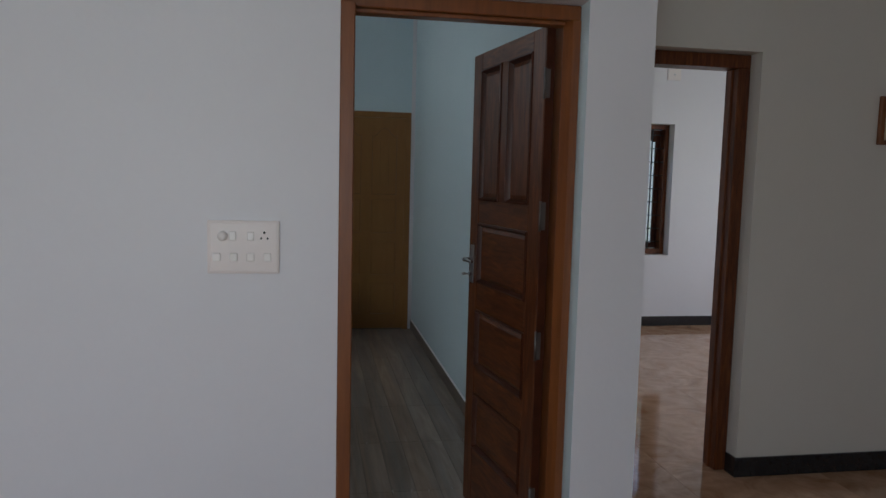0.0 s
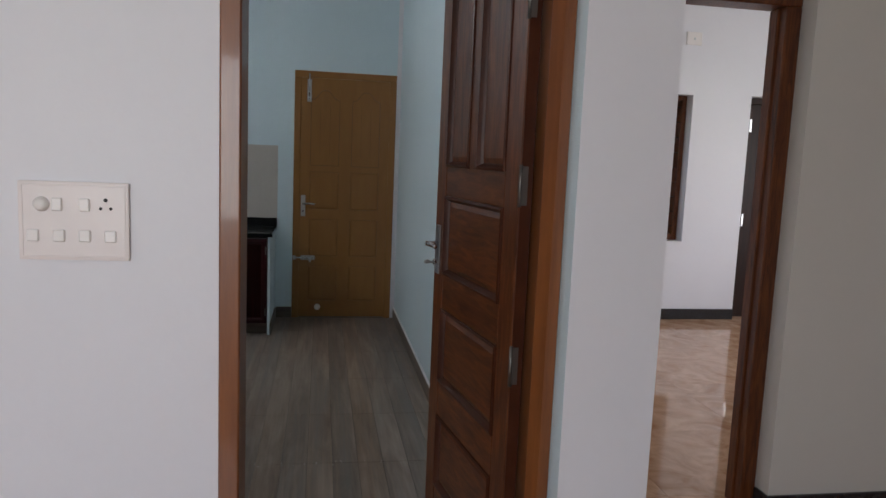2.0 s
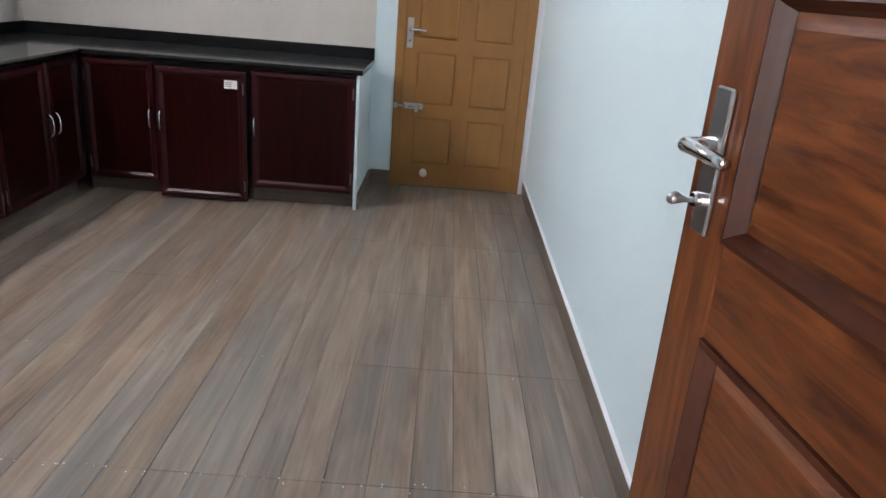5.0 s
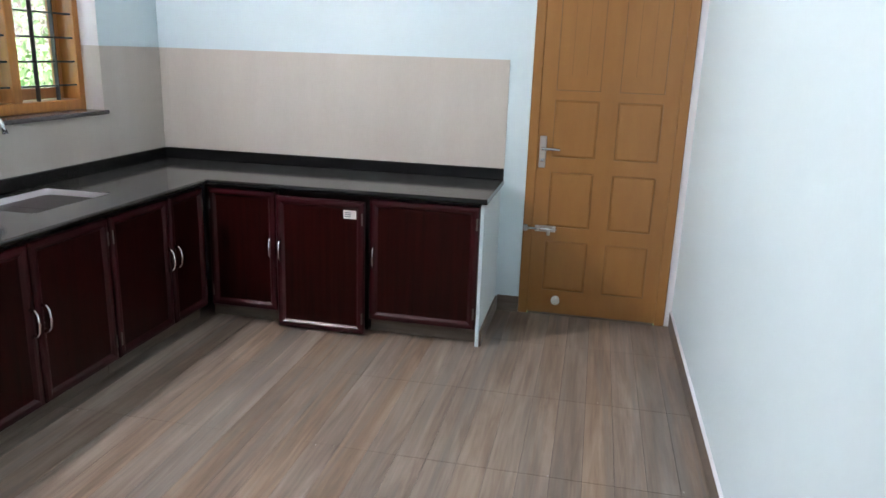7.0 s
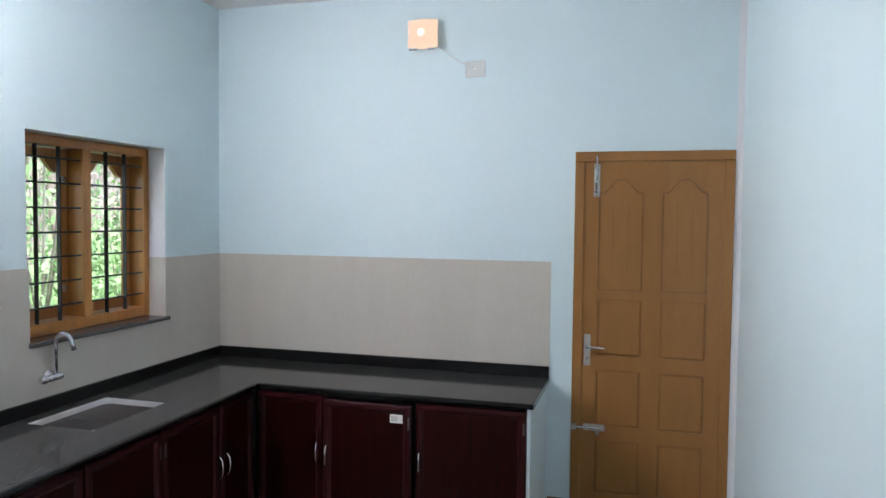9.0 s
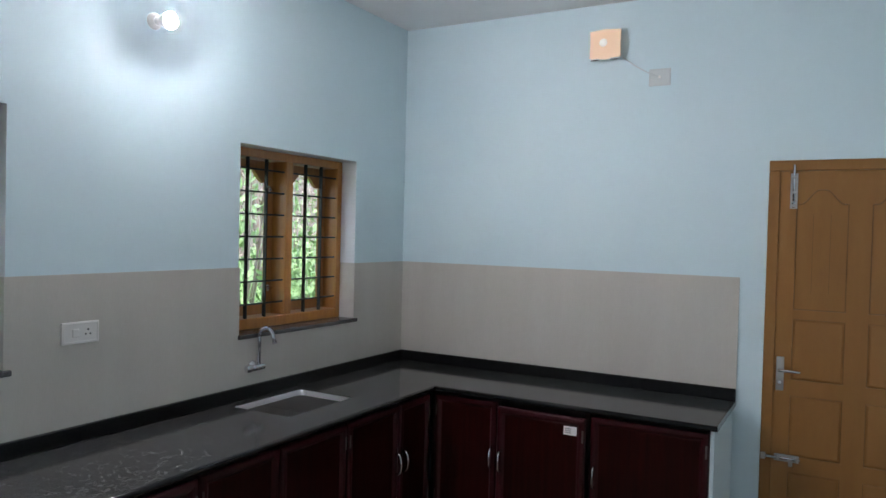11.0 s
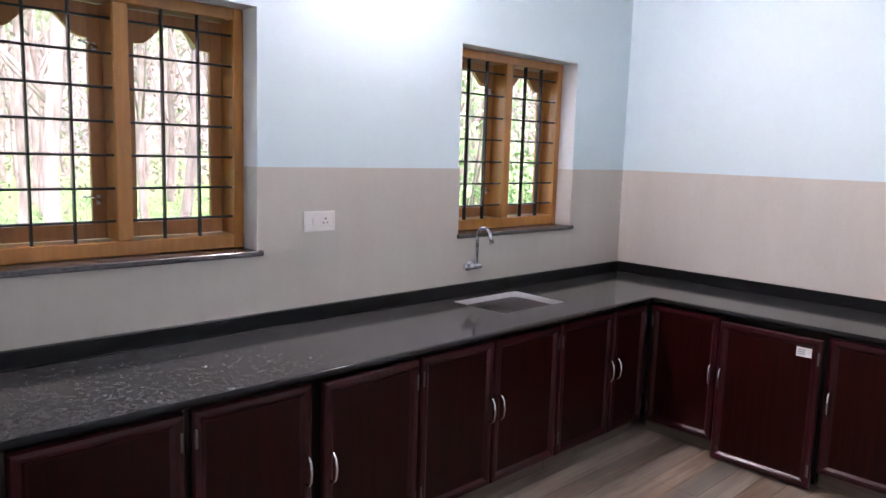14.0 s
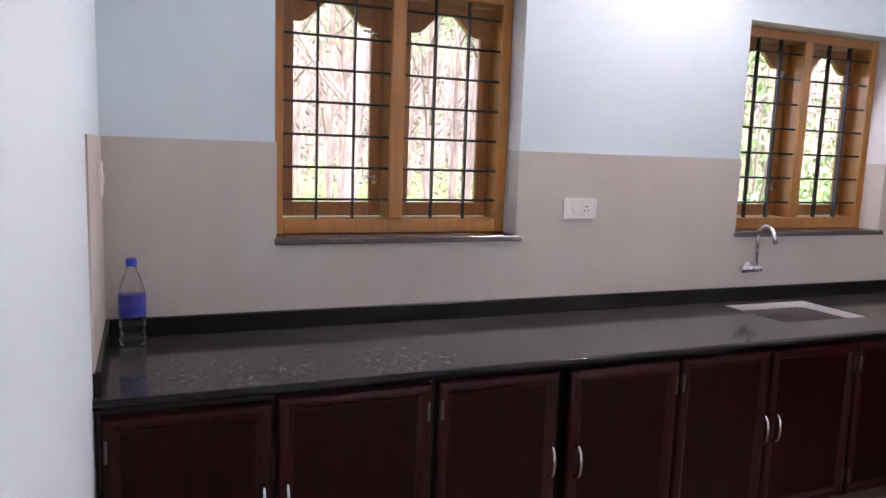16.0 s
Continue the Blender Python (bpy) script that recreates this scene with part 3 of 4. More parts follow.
part("latch_keeper", box(FW + 0.006, 0.0405, 0.510, FW + 0.030, 0.066, 0.544, 0.003), SATIN, latch)
part("door_stop", lathe([(0.020, 0.0), (0.024, 0.006), (0.026, 0.03), (0.022, 0.045), (0.012, 0.052)], 18, None, (FW - 0.185, 0.04, 0.100), "y"), PLASTIC, far, "white rubber door stop", True)
for z in (1.78, 1.32, 0.82, 0.30):
    part("hinge", box(-0.006, 0.034, z - 0.055, 0.006, 0.046, z + 0.055, 0.003), MUSTARD_DARK, far, "painted hinge")
tagged(mesh_object("threshold", box(DOOR_F[0] + 0.06, YF - 0.004, -0.004, DOOR_F[1] - 0.06, YF + 0.10, 0.010, 0.002), PLANK_SKIRT), "tiled threshold under the shut door", "threshold", kind="structure")

# frame of the second doorway
jamb_frame("door_frame_second", 1.425, D2X - 0.002, 2.128, 0.066, Y2 + 0.085, Y2 + 0.20, WOOD, "red-brown varnished wooden door frame")

# dark glazed door in the far room
jamb_frame("door_frame_room", 4.402, 5.318, 2.108, 0.06, YF + 0.10, YF + 0.2, DARK_WOOD, "dark-stained wooden door frame")
tagged(mesh_object("threshold", box(4.402, YF + 0.001, -0.119, 5.318, YF + 0.229, 0.0, 0.002), MARBLE), "brown marble threshold under the dark door", "threshold", kind="structure")
rd = thing("door_3", pose(5.256, YF + 0.17, 0, 0, 0, 180), "dark-stained wooden door, shut, with a glass light", "door")
part("leaf", slab([0.0, 0.12, 0.30, 0.48, 0.66, 0.792], [0.0, 0.75, 1.90, 2.045], [(0.12, 0.30, 0.75, 1.90), (0.48, 0.66, 0.75, 1.90)], 0.0, 0.045, "y"), DARK_WOOD, rd)
for a in (0.12, 0.48):
    part("pane", box(a, 0.018, 0.75, a + 0.18, 0.026, 1.90), FROSTED, rd, "frosted glass pane")
    for z in (0.95, 1.70):
        part("glazing_bar", box(a, 0.015, z, a + 0.18, 0.032, z + 0.015), DARK_WOOD, rd)
for z in (1.85, 0.95):
    part("hinge", box(0.752, 0.044, z - 0.06, 0.776, 0.05, z + 0.06, 0.002), SATIN, rd, "steel hinge")

# ---- windows ----


def window(name, m, w, z0, z1, label, bays=2, bars_h=7, OAK=OAK, OAK_DARK=OAK_DARK):
    """A barred wooden casement: x along the wall, y outwards, z up; the wall's inner face is y = 0."""
    win = thing(name, m, label, "window", kind="structure")
    f0, f1, fw = 0.105, 0.228, 0.048
    for a, b in ((0.004, fw), (w - fw, w - 0.004)):
        part("window_frame", box(a, f0, z0 + 0.001, b, f1, z1 - 0.002, 0.003), OAK, win)
    part("window_frame", box(fw, f0, z1 - fw, w - fw, f1, z1 - 0.002, 0.003), OAK, win)
    part("window_frame", box(fw, f0, z0 + 0.001, w - fw, f1, z0 + fw + 0.01, 0.004), OAK, win)
    bay = (w - 2 * fw - (bays - 1) * 0.057) / bays
    for k in range(bays):
        x0 = fw + k * (bay + 0.057)
        x1, b0, b1 = x0 + bay, z0 + fw + 0.01, z1 - fw
        if k:
            part("mullion", box(x0 - 0.057, f0 - 0.002, b0, x0, f1, b1, 0.004), OAK, win)
        s0, s1, sw = f0 + 0.096, f0 + 0.121, 0.054
        sash = part("sash", box(x0 + 0.003, s0, b0 + 0.003, x0 + sw, s1, b1 - 0.003, 0.002), OAK_DARK, win)
        part("sash_stile", box(x1 - sw, s0, b0 + 0.003, x1 - 0.003, s1, b1 - 0.003, 0.002), OAK_DARK, sash)
        part("bottom_rail", box(x0 + sw, s0, b0 + 0.003, x1 - sw, s1, b0 + 0.060, 0.002), OAK_DARK, sash)
        curve = arch(x0 + sw, x1 - sw, b1 - 0.125, b1 - 0.045)
        part("arched_rail", prism([(x0 + sw, b1 - 0.003)] + curve + [(x1 - sw, b1 - 0.003)], s0, s1), OAK_DARK, sash)
        pane = part("pane", box(x0 + sw - 0.004, s0 + 0.015, b0 + 0.055, x1 - sw + 0.004, s0 + 0.019, b1 - 0.02), GLASS, sash, "clear glass pane")
        pane.visible_shadow = False
        for i in range(bars_h):
            z = b0 + 0.075 + (b1 - b0 - 0.135) * i / (bars_h - 1) * 1.0
            part("grill_bar", tube([(x0 - 0.004, f0 + 0.018, z), (x1 + 0.004, f0 + 0.018, z)], 0.0052, 8), IRON, win)
        for i in (0.31, 0.655):
            x = x0 + bay * i
            part("grill_upright", box(x - 0.0035, f0 + 0.007, b0 - 0.004, x + 0.0035, f0 + 0.030, b1 + 0.004, 0.001), IRON, win)
        hx = x1 - 0.035 if k == 0 else x0 + 0.035
        for zz in ((b0 + 0.15, b1 - 0.16) if k == 0 else ()):
            c = part("casement_fastener", box(hx - 0.007, s0 - 0.005, zz - 0.018, hx + 0.007, s0, zz + 0.018, 0.002), SATIN, sash, "chrome casement fastener")
            part("fastener_grip", tube([(hx, s0, zz), (hx, s0 - 0.03, zz), (hx - 0.03, s0 - 0.04, zz + 0.012), (hx - 0.065, s0 - 0.04, zz + 0.016)], [0.006, 0.006, 0.005, 0.004], 8), CHROME, c, smooth=True)
    return win


def stone_sill(y0, y1):
    tagged(mesh_object("window_sill", box(XW - 0.20, y0 - 0.002, WIN[0] - 0.022, XW + 0.022, y1 + 0.018, WIN[0], 0.003), SILL_STONE), "dark grey granite window sill", "window sill", kind="structure")


window("window_1", pose(XW, W1[0], 0, 0, 0, 90), W1[1] - W1[0], *WIN, "honey-brown wooden casement window with black iron bars")
window("window_2", pose(XW, W2[0], 0, 0, 0, 90), W2[1] - W2[0], *WIN, "honey-brown wooden casement window with black iron bars")
window("window_3", pose(2.905, YF, 0), 0.915, 0.742, 2.09, "brown wooden casement window with iron bars", 2, 9, WOOD, MOULD)
stone_sill(*W1)
stone_sill(*W2)

# ---- counter and cabinets ----
XC, YC, ZT = -1.412, 6.062, 0.796
SK = (-1.985, -1.605, 5.045, 5.565)
bm = slab([XW, SK[0] + 0.012, SK[1] - 0.012, XC, 0.120], [YK, SK[2] + 0.012, SK[3] - 0.012, YC, YF],
          [(SK[0] + 0.012, SK[1] - 0.012, SK[2] + 0.012, SK[3] - 0.012), (XC, 0.12, YK, YC)], ZT - 0.028, ZT, "z")
top = tagged(mesh_object("worktop", bm, GRANITE), "polished black granite worktop, cut for the sink", "worktop")
for n, b in (("upstand", box(XW, YK + 0.02, ZT, XW + 0.022, YF - 0.022, 0.862, 0.003)), ("upstand", box(XW, YF - 0.022, ZT, 0.118, YF, 0.862, 0.003)), ("upstand", box(XW, YK, ZT, XC - 0.03, YK + 0.02, 0.862, 0.003)),
             ("front_nosing", tube([(XC, YK + 0.002, ZT - 0.014), (XC, YC, ZT - 0.014)], 0.0135, 12)), ("front_nosing", tube([(XC, YC, ZT - 0.014), (0.118, YC, ZT - 0.014)], 0.0135, 12))):
    part(n, b, UPSTAND, top, smooth=n == "front_nosing")


def bow_handle(parent, x, y, z):
    pts = [(x, y - 0.004, z - 0.055), (x, y + 0.018, z - 0.052), (x, y + 0.030, z - 0.035), (x, y + 0.034, z), (x, y + 0.030, z + 0.035), (x, y + 0.018, z + 0.052), (x, y - 0.004, z + 0.055)]
    h = part("handle", tube(pts, [0.0065, 0.0055, 0.0055, 0.006, 0.0055, 0.0055, 0.0065], 10), CHROME, parent, "chrome bow handle", True)
    return h


def cabinet_door(parent, w, z0, z1, right, x, y, turn, handle_z=0.445):
    """A framed door in its unit's space: x runs to the left as one faces it, y comes forwards; right: the handle's side."""
    d = part("door", box(0.012, 0.0, z0 + 0.012, w - 0.012, 0.016, z1 - 0.012), MAROON, parent, m=pose(x, y, 0, 0, 0, turn))
    bm, loops = ring(0, z0, w, z1, ((0, 0.0), (0, 0.020), (0.006, 0.027), (0.020, 0.029), (0.030, 0.027), (0.042, 0.0165), (0.046, 0.0162)))
    part("door_profile", bm, MAROON_TRIM, d, "glossy maroon edge profile")
    bow_handle(d, 0.026 if right else w - 0.026, 0.028, handle_z)
    hx = w - 0.010 if right else 0.010
    for z in (z0 + 0.09, z1 - 0.09):
        part("hinge", box(hx - 0.005, 0.0255, z - 0.032, hx + 0.005, 0.0305, z + 0.032, 0.002), HINGE, d, "steel strip hinge")
    return d


def cabinet(m, w, depth, doors, label, z0=0.09):
    """One floor unit; doors: (x0, x1, z0, z1, handle on the right, out, turn)."""
    c = thing("base_cabinet", m, label, "kitchen cabinet", "cabinets under the worktop")
    part("body", box(0, -depth, z0, w, -0.003, ZT - 0.030), CARCASS, c)
    part("plinth", box(0, -depth, 0, w, -0.045, z0 - 0.001), PLANK_SKIRT, c, "wood-look tiled plinth")
    for x0, x1, a, b, right, out, turn in doors:
        cabinet_door(c, x1 - x0, a, b, right, x0, out, turn)
    return c


FX = -1.447
DZ = (0.092, 0.752)
west = [(2.47, 2.910, 2.925, 3.395), (3.42, 3.850, 3.880, 4.335), (4.36, 4.787, 4.797, 5.25), (5.265, 5.707, 5.722, 6.035)]
edges = [YK + 0.003, 3.407, 4.348, 5.257, 6.06]
for k, (a, b, c, d) in enumerate(west):
    lo, hi = edges[k], edges[k + 1]
    ajar = k == 1
    cabinet(pose(FX, hi - 0.002, 0, 0, 0, -90), hi - lo - 0.004, 0.58, [
        (hi - d, hi - c, DZ[0], DZ[1], False, 0.014 if ajar else 0.0, 2.0 if ajar else 0),
        (hi - b, hi - a, DZ[0] - (0.012 if k == 0 else 0), DZ[1] - (0.012 if k == 0 else 0), True, 0.0, 0)],
        "dark maroon two-door cabinet, one door slightly ajar" if ajar else "dark maroon two-door base cabinet with chrome handles")
FY = 6.097
cabinet(pose(-1.015, FY, 0, 0, 0, 180), 0.43, 0.58, [(0.008, 0.400, DZ[0] - 0.01, DZ[1], True, 0.0, 0)], "dark maroon corner base cabinet with one door")
tall = cabinet(pose(-0.508, FY, 0, 0, 0, 180), 0.503, 0.58, [(0.006, 0.497, 0.012, 0.738, False, 0.034, 0)], "dark maroon cabinet with a proud door down to the floor", 0.02)
cabinet(pose(0.086, FY, 0, 0, 0, 180), 0.590, 0.58, [(0.004, 0.582, DZ[0], DZ[1], False, 0.0, 0)], "dark maroon wide base cabinet beside the end panel")
ed = [o for o in tall.children if o.name.startswith("door")][0]
lab = part("paper_label", box(0.045, 0.0165, 0.645, 0.115, 0.0175, 0.690), PAPER, ed, "small white paper label")
for i in range(3):
    part("print_line", box(0.075, 0.0174, 0.655 + i * 0.010, 0.108, 0.0179, 0.659 + i * 0.010), INK, ed)
tagged(mesh_object("counter_end_panel", box(0.087, 6.075, 0, 0.106, YF - 0.013, ZT - 0.029, 0.002), BLUE), "pale blue plastered end panel under the worktop", "end panel", kind="structure")
skirting("baseboard_end_panel", 0.106, 6.085, 0.118, YF - 0.012, 0.09, PLANK_SKIRT, "brown wood-look tile skirting")

# sink


def rounded(x0, y0, x1, y1, r, z, bm, n=5):
    pts = []
    for cx, cy, a0 in ((x1 - r, y1 - r, 0), (x0 + r, y1 - r, 90), (x0 + r, y0 + r, 180), (x1 - r, y0 + r, 270)):
        for i in range(n + 1):
            a = radians(a0 + 90 * i / n)
            pts.append(bm.verts.new((cx + r * math.cos(a), cy + r * math.sin(a), z)))
    return pts


bm = bmesh.new()
loops = [rounded(SK[0] + i, SK[2] + i, SK[1] - i, SK[3] - i, r, z, bm) for i, r, z in
         ((0.0125, 0.008, ZT - 0.003), (0.0170, 0.030, ZT - 0.003), (0.0180, 0.034, ZT - 0.010), (0.024, 0.050, ZT - 0.155), (0.038, 0.06, ZT - 0.176), (0.075, 0.04, ZT - 0.182))]
for a, b in zip(loops, loops[1:]):
    for i in range(len(a)):
        bm.faces.new((a[i], a[(i + 1) % len(a)], b[(i + 1) % len(b)], b[i]))
bm.faces.new(loops[-1])
sink = tagged(mesh_object("kitchen_sink", bm, STEEL), "stainless steel sink bowl set flush under the black worktop", "sink")
part("drain", lathe([(0.042, 0), (0.042, 0.004), (0.030, 0.004), (0.026, 0.001)], 24, None, ((SK[0] + SK[1]) / 2, (SK[2] + SK[3]) / 2, ZT - 0.182)), CHROME, sink)

# wall tap
tap = thing("sink_tap", pose(XW + 0.006, 5.262, 0.957), "chrome wall tap with a swan neck over the sink", "tap")
part("flange", lathe([(0.030, 0), (0.029, 0.006), (0.016, 0.012), (0.014, 0.045)], 24, None, (0, 0, 0), "x"), CHROME, tap, smooth=True)
part("body", tube([(0.045, -0.050, 0), (0.045, -0.040, 0), (0.045, 0.03, 0), (0.045, 0.04, 0)], [0.012, 0.017, 0.017, 0.012], 16), CHROME, tap, smooth=True)
part("knob", lathe([(0.012, -0.088), (0.019, -0.084), (0.020, -0.062), (0.012, -0.050)], 12, None, (0.045, 0, 0), "y"), CHROME, tap)
neck = [(0.045, 0, 0.0), (0.045, 0, 0.15)] + [(0.092 - 0.047 * math.cos(a), 0, 0.158 + 0.047 * math.sin(a)) for a in [math.pi * k / 10 for k in range(10)]] + [(0.150, 0, 0.130)]
part("neck", tube(neck, [0.010] * (len(neck) - 2) + [0.011, 0.012], 14), CHROME, tap, smooth=True)

# ---- switches, sockets and lamps ----


def rocker(parent, x, z, w=0.022, h=0.022, y=0.010, mat=None):
    part("rocker_switch", box(x - w / 2, y - 0.001, z - h / 2, x + w / 2, y + 0.005, z + h / 2, 0.0025), mat or PLASTIC, parent)


def pins(parent, x, z, y=0.0102):
    for dx, dz, r in ((0, 0.011, 0.0042), (-0.010, -0.007, 0.0034), (0.010, -0.007, 0.0034)):
        part("socket_hole", lathe([(r, 0), (r, 0.0008)], 12, None, (x + dx, y, z + dz), "y"), HOLE, parent)


def plate(name, m, w, h, label, category, mat):
    p = thing(name, m, label, category)
    b = part("plate", box(0, 0, 0, w, 0.010, h, 0.004, seg=2), mat, p)
    part("plate_rim", ring(0.006, 0.006, w - 0.006, h - 0.006, ((0, 0.0095), (0.001, 0.0112), (0.003, 0.0112), (0.004, 0.0095)))[0], mat, p)
    return p


# x runs to the left as one faces it, so the plates are laid out from their right-hand end
sw = plate("switch_board", pose(0.081, YH, 1.173, 0, 0, 180), 0.218, 0.166, "off-white switch board with fan dial and socket, hall wall", "switch board", PLASTIC_SHADE)
for i in range(4):
    rocker(sw, 0.037 + i * 0.051, 0.052, 0.024, 0.026, mat=PLASTIC)
rocker(sw, 0.088, 0.118, 0.022, 0.028, mat=PLASTIC)
rocker(sw, 0.142, 0.118, 0.022, 0.028, mat=PLASTIC)
pins(sw, 0.046, 0.118, 0.0102)
part("fan_dial", lathe([(0.016, 0.009), (0.0155, 0.014), (0.012, 0.020), (0.010, 0.022)], 20, None, (0.172, 0, 0.118), "y"), PLASTIC, sw, "round fan speed dial", True)
so = plate("wall_socket", pose(XW + 0.006, 4.372, 1.192, 0, 0, -90), 0.162, 0.088, "white socket with a switch on the greige wall tiles", "socket", PLASTIC)
rocker(so, 0.105, 0.044, 0.028, 0.034, mat=PLASTIC)
pins(so, 0.050, 0.044)
s2 = plate("wall_switch", pose(-1.915, YK + 0.006, 1.288), 0.125, 0.105, "white switch on the tiled wall beside the counter", "switch", PLASTIC)
rocker(s2, 0.04, 0.052, 0.024, 0.034)
rocker(s2, 0.08, 0.052, 0.024, 0.034)
j1 = plate("junction_box", pose(-0.283, YF, 2.543, 0, 0, 180), 0.122, 0.098, "pale plastic junction box on the pale blue wall", "junction box", GREY_PLASTIC)
part("cable_gland", lathe([(0.008, 0.009), (0.008, 0.014), (0.004, 0.016)], 12, None, (0.061, 0, 0.05), "y"), PLASTIC, j1)
j2 = plate("junction_box", pose(3.852, YF, 2.531, 0, 0, 180), 0.145, 0.114, "white plastic junction box on the white wall", "junction box", PLASTIC)
part("cable_gland", lathe([(0.010, 0.009), (0.010, 0.014), (0.004, 0.016)], 12, None, (0.07, 0, 0.057), "y"), GREY_PLASTIC, j2)

wl_ = thing("wall_lamp", pose(-0.562, YF, 2.713, 0, 0, 180), "square wall lamp with warm lit glass on the blue wall", "wall lamp")
part("back_plate", box(0.01, 0, 0.01, 0.175, 0.012, 0.166, 0.003), GREY_PLASTIC, wl_)
part("shade", prism([(0.0, 0.012), (0.092, 0.0), (0.185, 0.012), (0.182, 0.095), (0.185, 0.168), (0.092, 0.176), (0.0, 0.168), (0.003, 0.095)], 0.045, 0.053), FROST, wl_, "warm glowing square glass shade")
part("lamp_bulb", lathe([(0.012, 0.05), (0.021, 0.056), (0.024, 0.066), (0.018, 0.076), (0.006, 0.08)], 18, None, (0.100, 0, 0.095), "y"), LAMP_CORE, wl_, "bright round bulb", True)
part("shade_clip", box(0.012, 0.040, -0.006, 0.060, 0.062, 0.006, 0.003), CHROME, wl_)
part("shade_clip", box(0.125, 0.040, -0.006, 0.178, 0.062, 0.006, 0.003), CHROME, wl_)
for x, z in ((0.02, 0.02), (0.165, 0.02), (0.02, 0.155), (0.165, 0.155)):
    part("standoff", lathe([(0.005, 0.010), (0.005, 0.047)], 10, None, (x, 0, z), "y"), CHROME, wl_)
cable_pts = [(-0.562 + 0.215 * u, YF - 0.008 - 0.006 * math.sin(math.pi * u), 2.728 - 0.135 * u - 0.012 * math.sin(math.pi * u)) for u in [k / 10 for k in range(11)]]
tagged(mesh_object("lamp_cable", tube(cable_pts, 0.0028, 8), GREY_PLASTIC, smooth=True), "thin pale cable from the wall lamp to its box", "cable")

hb = thing("bulb_holder_lamp", pose(XW, 4.625, 2.564, 0, 5, 0), "lit white bulb in a slanted holder on the blue wall", "wall lamp")
part("holder_base", lathe([(0.036, -0.02), (0.036, 0.010), (0.028, 0.018), (0.019, 0.024)], 24, None, (0, 0, 0), "x"), PLASTIC, hb, smooth=True)
part("holder", lathe([(0.017, 0.02), (0.017, 0.045), (0.015, 0.050)], 20, None, (0, 0, 0), "x"), PLASTIC, hb, smooth=True)
part("bulb_collar", lathe([(0.014, 0.047), (0.020, 0.055), (0.031, 0.078), (0.0355, 0.092), (0.0375, 0.112), (0.0360, 0.112), (0.0345, 0.096)], 28, None, (0, 0, 0), "x"), PLASTIC, hb, "white opaque bulb body", True)
part("bulb", lathe([(0.0340, 0.097), (0.0335, 0.103), (0.030, 0.114), (0.021, 0.122), (0.008, 0.126)], 28, None, (0, 0, 0), "x"), BULB, hb, "glowing white bulb dome", True)

wb = thing("bell_box", pose(3.270, Y2, 1.712, 0, 0, 180), "cream box on a brown wooden board on the hall wall", "wall box")
part("board", box(-0.03, 0, -0.005, 0.290, 0.024, 0.235, 0.003), JAMB, wb, "brown wooden backing board")
part("cover", box(-0.012, 0.024, 0.016, 0.268, 0.085, 0.216, 0.008, seg=2), CREAM, wb)
part("knob", lathe([(0.014, 0.084), (0.014, 0.094), (0.010, 0.098)], 16, None, (0.130, 0, 0.145), "y"), JAMB, wb, "small brown knob", True)

# ---- bottle ----
bt = thing("water_bottle", pose(-1.945, 2.542, ZT), "clear plastic water bottle, blue label and cap, part full", "bottle")
prof = [(0.030, 0.0), (0.040, 0.004), (0.041, 0.03), (0.038, 0.036), (0.041, 0.045), (0.038, 0.052), (0.041, 0.062), (0.041, 0.095), (0.042, 0.10), (0.042, 0.165), (0.040, 0.175), (0.036, 0.195), (0.026, 0.225), (0.016, 0.247), (0.0145, 0.265)]
part("bottle_wall", lathe(prof, 28), PET, bt, smooth=True)
part("water", lathe([(max(0.004, r - 0.0035), h + 0.004) for r, h in prof[:8]], 28), WATER, bt, "water in the lower half", True)
part("sleeve", lathe([(0.0425, 0.098), (0.0430, 0.10), (0.0430, 0.164), (0.0425, 0.166)], 28), SLEEVE, bt, "blue printed plastic sleeve", True)
part("cap", lathe([(0.0165, 0.262), (0.0175, 0.264), (0.0175, 0.282), (0.015, 0.286)], 24), CAP, bt, "blue screw cap", True)

# ---- outside the windows ----
tagged(mesh_object("ground", slab([-400, -160, -60, -25, -12, 60, 400], [-400, -60, -10, 20, 80, 400], [], -0.9, -0.45, "z"), GRASS), "green grass under a plantation of trees", "ground", kind="structure")

rng = random.Random(4)


def leaf_cloud(n, spread, at, size):
    """Many small loose leaves about a few boughs."""
    verts, faces = [], []
    hubs = [Vector((rng.gauss(0, spread[0]), rng.gauss(0, spread[1]), at + rng.uniform(-spread[2], spread[2]))) for _ in range(14)]
    for i in range(n):
        h = hubs[i % len(hubs)] + Vector((rng.gauss(0, 0.5), rng.gauss(0, 0.5), rng.gauss(0, 0.4)))
        e = Euler([rng.uniform(0, 6.28) for _ in range(3)]).to_matrix()
        s = size * rng.uniform(0.6, 1.4)
        k = len(verts)
        verts += [h + e @ Vector(p) * s for p in ((-0.5, 0, 0), (0, -0.22, 0.04), (0.5, 0, 0), (0, 0.22, 0.04))]
        faces.append((k, k + 1, k + 2, k + 3))
    me = bpy.data.meshes.new("crown")
    me.from_pydata([tuple(v) for v in verts], [], faces)
    me.materials.append(LEAF)
    return me


